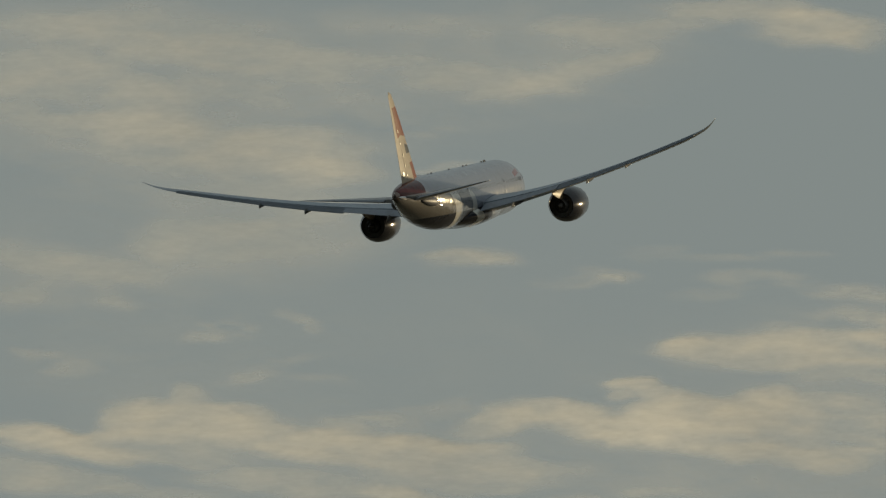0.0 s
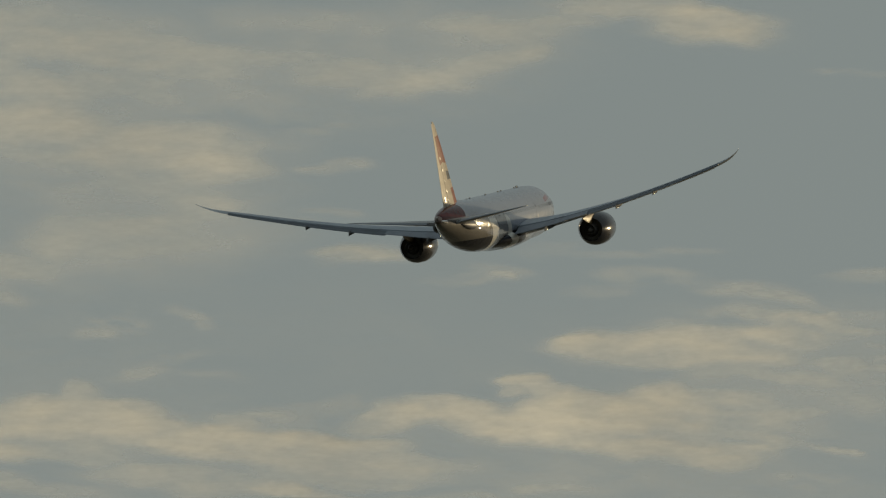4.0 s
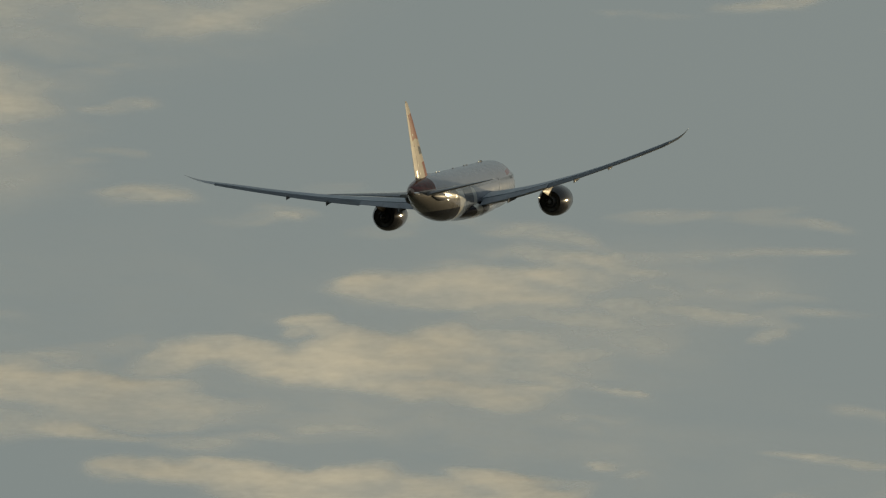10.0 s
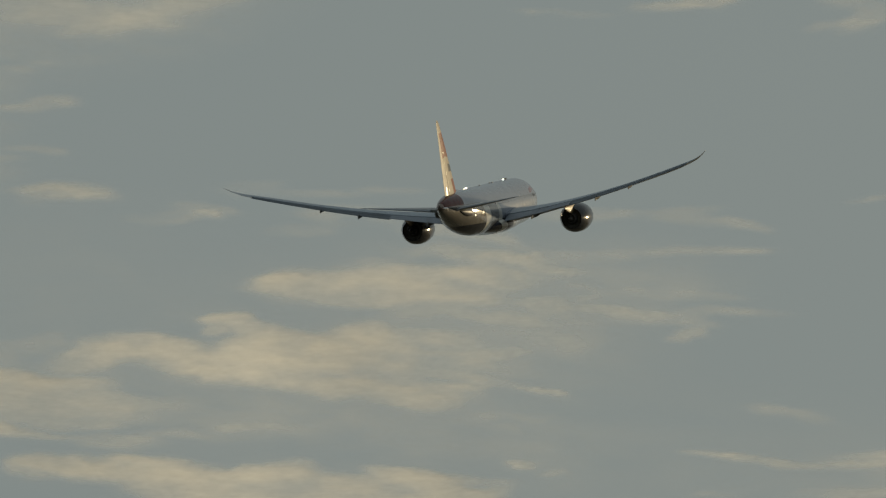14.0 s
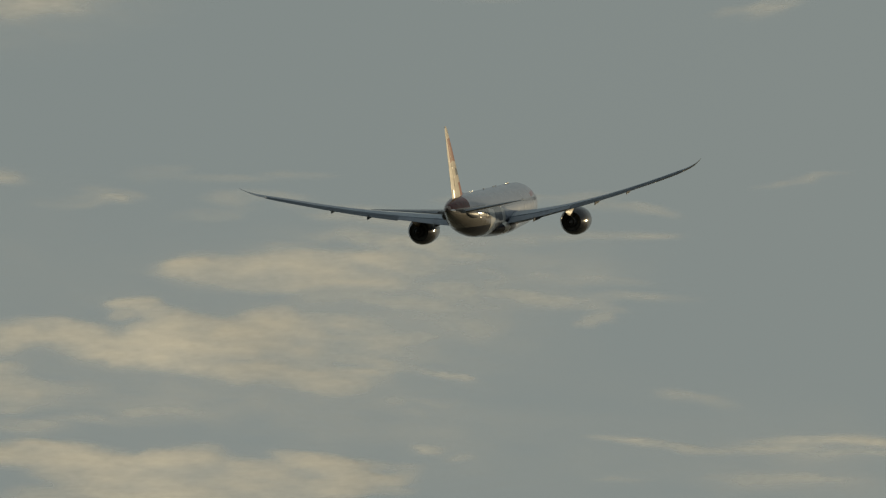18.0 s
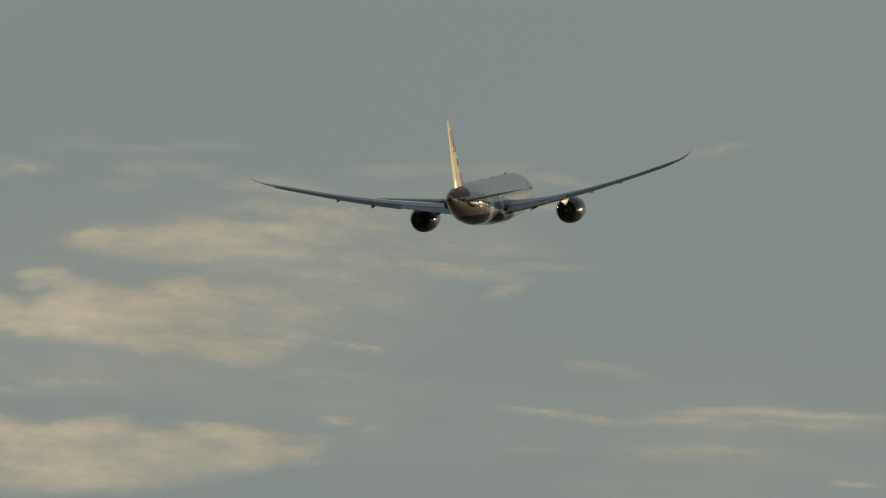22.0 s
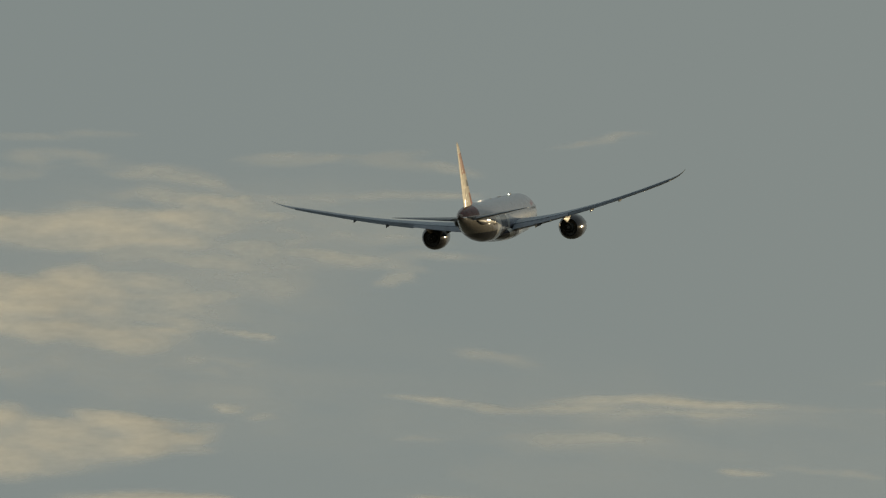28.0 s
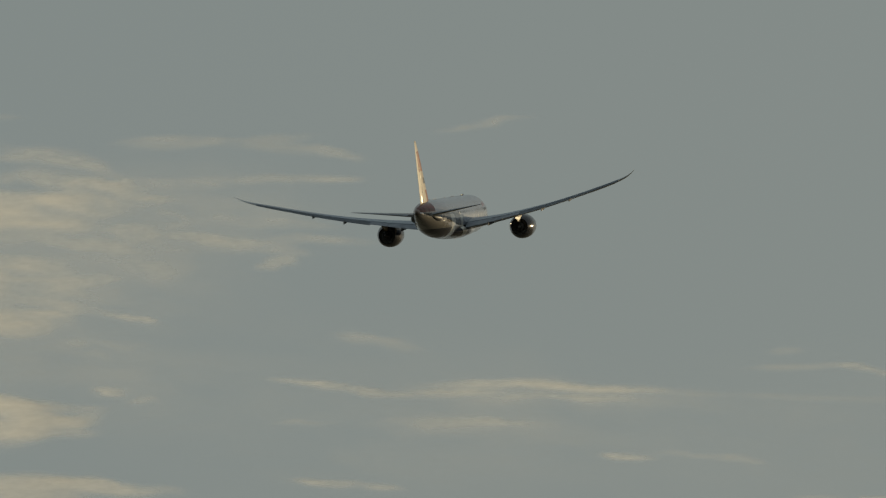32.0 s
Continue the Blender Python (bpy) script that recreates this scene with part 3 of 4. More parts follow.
def make_beacon(y, up, airliner):
    """A turning beacon: a low base, and a head whose lamp looks out of a deep hood to one side."""
    z0 = 2.97 if up > 0 else -3.42
    base = part("beacon", revolve([(-0.3, 0.02), (-0.26, 0.12), (0.0, 0.16), (0.26, 0.12), (0.3, 0.02)], (0, y, z0), 16, 0.5, True), M_BLADE, airliner, "anti-collision beacon on a low base")
    bm = bmesh.new()
    bmesh.ops.create_cone(bm, cap_ends=True, segments=20, radius1=0.17, radius2=0.15, depth=0.05, matrix=Matrix.Translation((0, 0, 0.03)))
    bmesh.ops.create_cone(bm, cap_ends=True, segments=20, radius1=0.13, radius2=0.10, depth=0.02, matrix=Matrix.Translation((0, 0, 0.28)))
    for sx in (-1, 1):
        bmesh.ops.create_cube(bm, size=1, matrix=Matrix.Translation((sx * 0.11, -0.085, 0.165)) @ Matrix.Diagonal((0.02, 0.39, 0.22, 1)))
    bmesh.ops.create_cube(bm, size=1, matrix=Matrix.Translation((0, 0.11, 0.165)) @ Matrix.Diagonal((0.23, 0.02, 0.22, 1)))
    head = part("beacon_head", bm, M_BLADE, base, "turning hood of the beacon", smooth=False)
    me = head.data
    me.materials.append(M_REDLIGHT)
    bm = bmesh.new()
    bm.from_mesh(me)
    before = len(bm.faces)
    bmesh.ops.create_cube(bm, size=1, matrix=Matrix.Translation((0, 0.02, 0.165)) @ Matrix.Diagonal((0.19, 0.10, 0.20, 1)))
    bm.faces.ensure_lookup_table()
    for f in bm.faces[before:]:
        f.material_index = 1
    bm.to_mesh(me)
    bm.free()
    me.transform(Matrix.Diagonal((0.52, 0.52, 0.52, 1)))
    head.location = (0, y, z0 + 0.04 * up)
    head["station"], head["up"] = y, up
    BEACON_HEADS.append(head)


def blade(y, tall):
    """A wedge-shaped blade: a blunt nose, flat flanks that close to the rear and lean out a little towards the top."""
    zc, w, h = fuselage_at(y)
    z0 = zc + h - 0.05
    rings = []
    for k in (0.0, 0.5, 1.0):
        lean, back = 0.019 * tall * k, 0.10 * tall * k
        rings.append([(sx * (half + lean), y - dy - back, z0 + tall * k) for sx, half, dy in
                      ((1, 0.02, -0.22), (1, 0.07, -0.12), (1, 0.0726, 0.0), (1, 0.0316, 0.24), (-1, 0.0316, 0.24), (-1, 0.0726, 0.0), (-1, 0.07, -0.12), (-1, 0.02, -0.22))])
    return loft(rings)


def make_airliner():
    airliner = new("airliner")
    tagged(airliner, "twin-engine wide-body airliner climbing away, pale grey with dark navy belly", "airplane")
    rings = []
    ys = sorted({p[0] for p in SECTIONS} | {31.3, 30.7, 29.7, 28, 26, 23.6, 15, 10, 5, 0, -4, -9.5, -12.5, -15.5, -18.5, -21.5, -24.5, -27.2, -29.4})
    for y in ys:
        zc, w, h = fuselage_at(y)
        rings.append([(w * math.cos(2 * math.pi * i / 64), y, zc + h * math.sin(2 * math.pi * i / 64)) for i in range(64)])
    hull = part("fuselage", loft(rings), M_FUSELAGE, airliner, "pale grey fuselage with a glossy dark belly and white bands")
    # belly fairing where the wings pass
    rings = []
    for y, w, h, z in ((14.5, 0.7, 0.25, -2.75), (12.5, 2.0, 0.7, -2.35), (9.5, 2.75, 1.02, -2.15), (4, 3.1, 1.24, -2.1), (-2, 3.0, 1.2, -2.05), (-5, 2.5, 1.02, -2.0), (-7.5, 1.9, 0.8, -2.1), (-9.5, 1.0, 0.35, -2.5)):
        rings.append([(w * math.cos(2 * math.pi * i / 32), y, z + h * math.sin(2 * math.pi * i / 32)) for i in range(32)])
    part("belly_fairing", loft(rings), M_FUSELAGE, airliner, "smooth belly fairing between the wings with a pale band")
    # cabin windows and doors on both sides
    for side in (0, 1):
        turn = 14.0
        doors = (24.3, 12.6, -7.2, -19.6)
        for y in doors:
            angle = 6.0 if side == 0 else 174.0
            part("cabin_door", plate_on_hull(y, angle, 1.05, 1.9, 0.012), M_FUSELAGE, hull)
            part("door_window", plate_on_hull(y, turn + 2 if side == 0 else 178 - turn, 0.2, 0.3, 0.02, 0.8), M_GLASS, hull)
        pane = None
        y = 22.4
        while y > -18.0:
            if all(abs(y - d) > 0.95 for d in doors):
                straight = -8.0 <= y <= 20.0
                angle = turn if side == 0 else 180 - turn
                if straight and pane is not None:
                    ob = new("cabin_window", pane.data)
                    ob.parent = hull
                    ob.location = (0, y - pane["station"], 0)
                else:
                    ob = part("cabin_window", plate_on_hull(y, angle, 0.27, 0.40, 0.010, 0.7), M_GLASS, hull)
                    if straight:
                        pane = ob
                        pane["station"] = y
            y -= 0.62
    for y, a, l, h in ((29.3, 62, 0.9, 0.7), (29.0, 30, 1.1, 0.75), (29.3, 118, 0.9, 0.7), (29.0, 150, 1.1, 0.75)):
        part("cockpit_window", plate_on_hull(y, a, l, h, 0.012, 0.6), M_GLASS, hull)
    # aerials along the crown and the keel
    for y, up, l, hgt in ((17.0, 1, 0.5, 0.2), (7.4, 1, 0.9, 0.13), (5.6, 1, 0.9, 0.13), (-2.0, 1, 1.1, 0.12), (5.8, -1, 1.2, 0.16), (19.3, -1, 0.6, 0.2)):
        zc, w, h = fuselage_at(y)
        z0 = zc + up * (h - 0.04) if not (up < 0 and -9 < y < 11) else -3.28
        rings = [[(0.09 * f * math.cos(2 * math.pi * i / 12), y - s + l / 2 * f * math.sin(2 * math.pi * i / 12), z0 + up * k * hgt) for i in range(12)]
                 for k, f, s in ((0, 1, 0), (0.6, 0.85, 0.06), (1.0, 0.55, 0.12), (1.08, 0.2, 0.14))]
        part("blade_aerial", loft(rings), M_BLADE, hull)
    for y, tall in ((15.6, 0.15), (-11.6, 0.13), (-13.4, 0.10)):
        part("tail_blade_aerial" if y < 0 else "crown_blade_aerial", blade(y, tall), M_GLOSS, hull, "tall polished blade aerial on the crown", smooth=False)
    for y, up in ((17.4, 1),):
        make_beacon(y, up, airliner)
    for side in (1, -1):
        make_wing(side, airliner)
        make_engine(side, airliner)
    make_tail(airliner)
    return airliner


airliner = make_airliner()


# ---- clouds: a thin broken layer far behind the aircraft, one undulating layer of mist in patches ----
CLOUD_DISTANCE = 4450.0


CLOUD_STEP = 1.0
CLOUD_KINDS = {"bank": ("billow", "cream sunlit cloud bank with torn edges", 0, 0.0, 1.0), "sheet": ("sheet", "soft beige sheet of high cloud", 0.7, -0.65, 1.3),
               "wisp": ("wisp", "thin pale wisps of cloud against grey sky", 0, 1.3, 1.0),
               "veil": ("veil", "faint broad veil of grey cloud", 1, 0.6, 1.3), "streak": ("streak", "long narrow cream cloud streak drawn out by wind", 0, 0.8, 0.4)}
CLOUDS, LOBES = [], []


def grain(x, z, seed):
    """Smooth random field between 0 and 1 with a mesh of 1."""
    i, k = np.floor(x).astype(np.int64), np.floor(z).astype(np.int64)
    u, v = x - i, z - k
    u, v = u * u * u * (u * (6 * u - 15) + 10), v * v * v * (v * (6 * v - 15) + 10)

    def corner(a, b):
        h = (a * 374761393 + b * 668265263 + seed * 362437) & 0x7FFFFFFF
        h = ((h ^ (h >> 13)) * 1274126177) & 0x7FFFFFFF
        return ((h ^ (h >> 16)) & 0xFFFF) / 65535.0

    top = corner(i, k) * (1 - u) + corner(i + 1, k) * u
    low = corner(i, k + 1) * (1 - u) + corner(i + 1, k + 1) * u
    return top * (1 - v) + low * v


def billows(x, z, seed, octaves, rough=0.5):
    total, weight = 0.0, 0.0
    for o in range(octaves):
        total = total + grain(x * 2.03 ** o + 17.3 * o, z * 2.03 ** o - 9.1 * o, seed + o) * rough ** o
        weight += rough ** o
    return total / weight


def cloud(kind, x, z, *lobes):
    """One cloud: its middle (x across, z up from the axis of the layer), and its lobes: offset x and z, half width and half height in metres, tilt in degrees, density."""
    CLOUDS.append((kind, x, z))
    for dx, dz, wide, high, tilt, dense in lobes:
        LOBES.append((len(CLOUDS) - 1, x + dx, z + dz, wide, high, radians(tilt), dense, *CLOUD_KINDS[kind][2:]))


def pieces(k, i):
    """Cells that touch, gathered: lists of positions in k and i."""
    left = {(a, b): n for n, (a, b) in enumerate(zip(k.tolist(), i.tolist()))}
    while left:
        (a, b), n = left.popitem()
        stack, found = [(a, b)], [n]
        while stack:
            a, b = stack.pop()
            for q in ((a + 1, b), (a - 1, b), (a, b + 1), (a, b - 1)):
                if q in left:
                    found.append(left.pop(q))
                    stack.append(q)
        yield found


def build_clouds():
    """One layer of mist: each lobe owns the stretch of it round its middle."""
    xs, zs = np.arange(-330, 430, CLOUD_STEP), np.arange(-165, 150, CLOUD_STEP)
    x, z = np.meshgrid(xs, zs)
    # wind: the outlines are pushed about along slightly falling streaks
    along, across = x - 0.07 * z, z + 0.07 * x
    wx = x + 20 * (billows(along / 34, across / 11, 3, 5, 0.56) - 0.5)
    wz = z + 7 * (billows(along / 36, across / 12, 31, 5, 0.56) - 0.5)
    mottle = billows(wx / 30, (wz + 0.07 * wx) / 9.0, 57, 5, 0.62)
    strands = billows(along / 55, across / 6.5, 83, 3, 0.5)
    clear, nearest, owner = np.ones_like(x), np.full_like(x, 1.6), np.full(x.shape, -1)
    for n, (_, cx, cz, wide, high, tilt, dense, veil, torn, blown) in enumerate(LOBES):
        i0, i1 = np.searchsorted(xs, (cx - 1.5 * wide - 22, cx + 1.5 * wide + 22))
        k0, k1 = np.searchsorted(zs, (cz - 1.6 * high - 0.35 * wide - 12, cz + 1.6 * high + 0.35 * wide + 12))
        if i0 >= i1 or k0 >= k1:
            continue

        def radius(px, pz):
            u = (px * math.cos(tilt) - pz * math.sin(tilt)) / wide
            v = (px * math.sin(tilt) + pz * math.cos(tilt)) / high
            return np.sqrt(u * u + v * v), v

        x0, z0 = x[k0:k1, i0:i1], z[k0:k1, i0:i1]
        r, v = radius(x0 + blown * (wx[k0:k1, i0:i1] - x0) - cx, z0 + blown * (wz[k0:k1, i0:i1] - z0) - cz)
        # crisper above, trailing away below
        reach = (0.50 + 0.36 * np.clip(0.5 - v, 0, 1)) * (1 - veil) + veil
        s = np.clip((1 - r) / reach, 0, 1)
        s = s * s * (3 - 2 * s)
        m = mottle[k0:k1, i0:i1] - 0.5
        g = strands[k0:k1, i0:i1] - 0.5
        d = dense * s * np.clip(1 + (1.5 - 0.75 * s + torn) * (1.1 * m + (0.85 - 0.5 * veil) * g), 0, 1.7)
        # a faint fringe round it
        d = d + 0.10 * dense * (veil < 1) * np.clip((1.6 - r) / 1.3, 0, 1) ** 2 * np.clip(1 + 1.2 * m, 0, 2)
        clear[k0:k1, i0:i1] *= 1 - np.clip(d, 0, 0.97)
        rest = radius(x0 - cx, z0 - cz)[0] + 0.45 * (veil == 1)
        mine = rest < nearest[k0:k1, i0:i1]
        nearest[k0:k1, i0:i1][mine] = rest[mine]
        owner[k0:k1, i0:i1][mine] = n
    mist = 1 - clear
    swell = 14 * billows(x / 90, z / 60, 7, 2) - 1.5 * mist
    cells = owner[:-1, :-1].copy()
    wanted = (mist[:-1, :-1] + mist[1:, 1:] + mist[1:, :-1] + mist[:-1, 1:]) > 0.012
    # scraps pass to the lobe beside them
    for n in range(len(LOBES)):
        k, i = np.nonzero((cells == n) & wanted)
        for found in pieces(k, i):
            if len(found) < 24:
                for a, b in zip(k[found], i[found]):
                    near = [cells[a + da, b + db] for da, db in ((1, 0), (-1, 0), (0, 1), (0, -1))
                            if 0 <= a + da < wanted.shape[0] and 0 <= b + db < wanted.shape[1] and wanted[a + da, b + db] and cells[a + da, b + db] not in (n, -1)]
                    if near:
                        cells[k[found], i[found]] = near[0]
                        break
    axis = pose(0, 0, 1.7, 9.0)
    bodies = [axis @ pose(cx, CLOUD_DISTANCE, cz) for _, cx, cz in CLOUDS]
    wide = len(xs)
    for n, lobe in enumerate(LOBES):
        kind, cx, cz = CLOUDS[lobe[0]]
        name, label = CLOUD_KINDS[kind][:2]
        k, i = np.nonzero((cells == n) & wanted)
        for found in pieces(k, i):
            if len(found) < 6:
                continue
            if isinstance(bodies[lobe[0]], Matrix):
                body = new("cloud")
                body.matrix_world = bodies[lobe[0]]
                bodies[lobe[0]] = tagged(body, label, "cloud", "broken cloud layer")
            kk, ii = k[found], i[found]
            quads = np.stack((kk * wide + ii, kk * wide + ii + 1, (kk + 1) * wide + ii + 1, (kk + 1) * wide + ii), 1)
            used, index = np.unique(quads, return_inverse=True)
            points = np.stack((x.ravel()[used] - cx, swell.ravel()[used] - 7, z.ravel()[used] - cz), 1)
            me = bpy.data.meshes.new(name)
            me.from_pydata(points.tolist(), [], index.reshape(-1, 4).tolist())
            me.attributes.new("thickness", "FLOAT", "POINT").data.foreach_set("value", mist.ravel()[used].astype(np.float32))
            me.materials.append(M_CLOUD)
            me.shade_smooth()
            new(name, me).parent = bodies[lobe[0]]


cloud("veil", -193.0, 97.6,
      (-38.0, -16.3, 150.0, 50.1, 3, 0.32), (94.7, 2.3, 107.1, 38.3, -4, 0.27), (-56.7, 14.0, 112.5, 26.5, 2, 0.22))
cloud("sheet", -204.5, 64.2,
      (8.4, -1.1, 54.5, 13.3, 3, 0.44), (-45.2, 9.6, 45.4, 8.7, 5, 0.35), (36.3, -9.0, 30.3, 8.3, 4, 0.33), (-26.6, -5.0, 36.3, 8.7, 4, 0.23),
      (27.0, 5.5, 24.2, 5.3, -3, 0.17))
cloud("sheet", -280.6, 86.5,
      (-4.1, 8.7, 54.5, 13.3, 3, 0.23), (-13.4, -11.1, 33.3, 8.3, 4, 0.21), (42.5, 0.6, 39.3, 6.0, 2, 0.17),
      (-25.0, 1.7, 27.2, 10.0, 2, 0.19))
cloud("sheet", -212.9, 108.8,
      (9.8, -5.4, 66.6, 10.6, 3, 0.18), (-36.8, 5.1, 54.5, 12.6, 2, 0.18), (68.0, 7.5, 39.3, 8.3, 0, 0.20), (35.4, -13.5, 33.3, 5.3, 4, 0.17),
      (-76.4, 6.3, 39.3, 10.0, 3, 0.20))
cloud("sheet", -71.3, 98.6,
      (5.6, -2.9, 45.4, 10.0, -13, 0.32), (-17.7, -10.3, 27.2, 7.3, -8, 0.23), (21.9, 14.1, 42.4, 10.6, -4, 0.26),
      (-41.0, -5.7, 33.3, 8.7, 0, 0.18), (31.2, 4.8, 18.2, 5.3, -14, 0.23))
cloud("bank", 15.3, 115.5,
      (16.9, -1.6, 36.3, 10.6, 3, 0.51), (-13.4, 5.9, 48.4, 6.7, 2, 0.34), (30.9, -6.2, 21.2, 6.7, 2, 0.33),
      (-34.4, 1.9, 27.2, 6.0, -3, 0.21))
cloud("sheet", -278.8, 12.3,
      (-3.5, 3.7, 42.4, 12.6, 4, 0.36), (-19.8, -7.9, 27.2, 9.3, 3, 0.29), (18.6, -9.1, 21.2, 6.7, 5, 0.23), (29.1, 2.6, 21.2, 6.0, 4, 0.17),
      (-24.5, 10.7, 21.2, 6.7, 0, 0.20))
cloud("sheet", -215.3, 26.6,
      (-4.1, 3.5, 36.3, 9.3, 2, 0.24), (-22.7, -2.3, 24.2, 6.0, 6, 0.18), (19.2, 5.8, 21.2, 5.3, -4, 0.17), (7.6, -7.0, 21.2, 4.7, 3, 0.12))
cloud("wisp", -213.8, -9.9,
      (3.2, -0.2, 18.2, 6.0, 0, 0.33), (6.0, 3.6, 6.7, 4.0, -10, 0.27), (-9.2, -3.4, 12.1, 3.3, 0, 0.20))
cloud("wisp", -178.1, -8.0,
      (-4.1, 2.7, 15.1, 3.3, 12, 0.19), (4.1, -2.7, 7.9, 3.0, 8, 0.16))
cloud("wisp", -283.5, -22.9,
      (5.8, -2.9, 16.6, 4.7, 0, 0.16), (-5.8, 2.9, 15.1, 3.3, 4, 0.12))
cloud("wisp", -191.5, -27.6,
      (0.0, 4.1, 19.7, 3.7, -8, 0.17), (-14.0, -1.7, 18.2, 3.3, -6, 0.14), (14.0, -2.4, 18.2, 3.0, 4, 0.11))
cloud("wisp", -119.3, 17.8,
      (7.0, 1.7, 19.7, 6.0, 2, 0.22), (-7.0, -1.7, 12.1, 3.3, 0, 0.12))
cloud("wisp", -56.0, 14.1,
      (0.8, -2.7, 22.7, 4.3, 2, 0.16), (15.9, 7.8, 18.2, 3.7, -4, 0.12), (-16.7, -5.0, 15.1, 3.0, 0, 0.09))
cloud("bank", -213.6, -49.2,
      (-17.5, -0.4, 39.3, 12.6, 4, 0.54), (-15.1, 12.9, 10.3, 7.3, -12, 0.34), (-36.1, 1.2, 21.2, 9.3, -8, 0.41),
      (22.1, -5.7, 36.3, 11.3, 9, 0.51), (3.5, 4.7, 24.2, 6.7, 10, 0.41), (43.1, -12.7, 33.3, 8.0, 8, 0.37))
cloud("bank", -282.6, -64.2,
      (-6.7, 10.8, 36.3, 6.7, 8, 0.58), (13.1, 3.4, 24.2, 5.3, 8, 0.37), (-16.0, -4.8, 24.2, 9.3, 4, 0.33), (9.6, -9.4, 36.3, 8.0, 3, 0.26))
cloud("bank", -118.7, -65.7,
      (-7.6, 1.5, 57.5, 8.7, 3, 0.36), (-28.5, 7.3, 21.2, 4.7, 6, 0.28), (1.7, -6.7, 51.4, 6.7, 2, 0.30), (34.4, -2.0, 36.3, 6.0, 0, 0.23))
cloud("veil", -117.7, -66.2,
      (-73.8, -6.2, 88.4, 13.3, 2, 0.20), (100.9, -6.2, 85.7, 11.8, 2, 0.20), (-27.2, 12.4, 112.5, 17.7, 3, 0.13))
cloud("bank", -197.7, -76.2,
      (1.6, 4.2, 54.5, 6.0, 2, 0.24), (38.8, -2.1, 42.4, 6.0, 0, 0.30), (-40.4, -2.1, 42.4, 5.3, 2, 0.21))
cloud("bank", -38.7, -49.0,
      (23.8, -0.9, 39.3, 14.6, 2, 0.78), (-13.5, -3.9, 33.3, 9.3, 6, 0.71), (-41.4, 3.6, 33.3, 8.7, 4, 0.65),
      (-65.9, 0.3, 21.2, 8.7, -6, 0.54), (49.4, 7.8, 24.2, 9.3, -3, 0.65), (42.4, -11.8, 21.2, 6.0, 4, 0.48), (5.2, 5.0, 27.2, 8.7, -6, 0.58))
cloud("bank", -43.5, -35.9,
      (-1.2, 2.3, 15.1, 3.7, 4, 0.56), (9.9, -1.2, 18.2, 4.0, 3, 0.43), (-8.7, -1.2, 7.9, 2.7, 0, 0.33))
cloud("wisp", 39.8, -54.5,
      (-22.1, -1.7, 24.2, 7.3, 6, 0.34), (-3.5, 12.3, 24.2, 6.7, 3, 0.28), (1.2, 5.3, 30.3, 4.3, 9, 0.22), (10.5, -2.1, 21.2, 4.0, 4, 0.20),
      (-12.8, -9.4, 18.2, 4.0, 3, 0.19), (26.8, -4.5, 15.1, 3.0, 4, 0.16))
cloud("bank", 17.9, -20.4,
      (-28.1, 0.1, 36.3, 10.0, 2, 0.52), (9.1, 3.4, 42.4, 8.3, 0, 0.63), (-42.1, 2.9, 13.6, 5.3, 0, 0.43), (45.2, 3.8, 27.2, 7.3, 3, 0.43),
      (23.1, -3.8, 36.3, 5.3, 2, 0.37), (-7.2, -6.4, 27.2, 4.3, 0, 0.35))
cloud("wisp", 52.1, -9.4,
      (-32.0, -1.0, 27.2, 3.3, -2, 0.27), (12.2, 1.7, 22.7, 5.0, -3, 0.27), (-11.1, 0.8, 18.2, 3.0, 0, 0.19),
      (30.9, -1.5, 18.2, 3.3, 4, 0.19))
cloud("wisp", 55.7, 1.6,
      (1.6, 0.5, 18.2, 6.0, 8, 0.20), (-15.9, 3.3, 15.1, 3.7, 3, 0.16), (14.4, -3.7, 12.1, 3.0, 10, 0.14))
cloud("streak", 121.7, -5.6,
      (-1.6, -0.0, 63.5, 3.0, -2, 0.12), (31.1, 1.2, 36.3, 2.3, -2, 0.06), (-29.5, -1.2, 27.2, 3.3, 0, 0.13))
cloud("streak", 118.3, 9.7,
      (-0.4, 0.8, 39.3, 2.7, 3, 0.14), (-24.8, 1.2, 21.2, 2.7, -4, 0.10), (25.2, -2.0, 27.2, 2.7, 5, 0.13))
cloud("wisp", 113.4, -24.6,
      (-18.9, 2.7, 27.2, 4.7, 3, 0.15), (13.7, 3.7, 33.3, 2.7, 0, 0.15), (-6.1, -4.9, 24.2, 3.0, 2, 0.13), (-28.2, -3.1, 18.2, 3.3, 4, 0.13),
      (39.4, 1.6, 27.2, 2.7, 0, 0.11))
cloud("wisp", 143.5, -40.5,
      (2.3, 1.2, 11.5, 3.0, -2, 0.18), (-2.3, -1.2, 7.3, 2.0, 0, 0.17))
cloud("wisp", 140.0, -31.9,
      (-2.3, -0.0, 21.2, 3.0, -3, 0.14), (19.8, 2.8, 27.2, 2.7, 0, 0.12), (-17.5, -2.8, 15.1, 2.7, 3, 0.12))
cloud("wisp", 88.9, -63.7,
      (1.5, -0.2, 10.9, 2.7, 10, 0.31), (6.8, -1.8, 6.1, 2.0, 4, 0.20), (-8.3, 1.9, 9.1, 2.0, 8, 0.17))
cloud("wisp", 73.8, -75.7,
      (4.9, 2.1, 12.7, 2.7, 3, 0.19), (-4.9, -2.1, 9.1, 2.0, 0, 0.12))
cloud("wisp", 81.8, -92.8,
      (-5.8, 2.4, 6.7, 2.0, 4, 0.22), (5.8, -2.4, 9.1, 1.7, 0, 0.09))
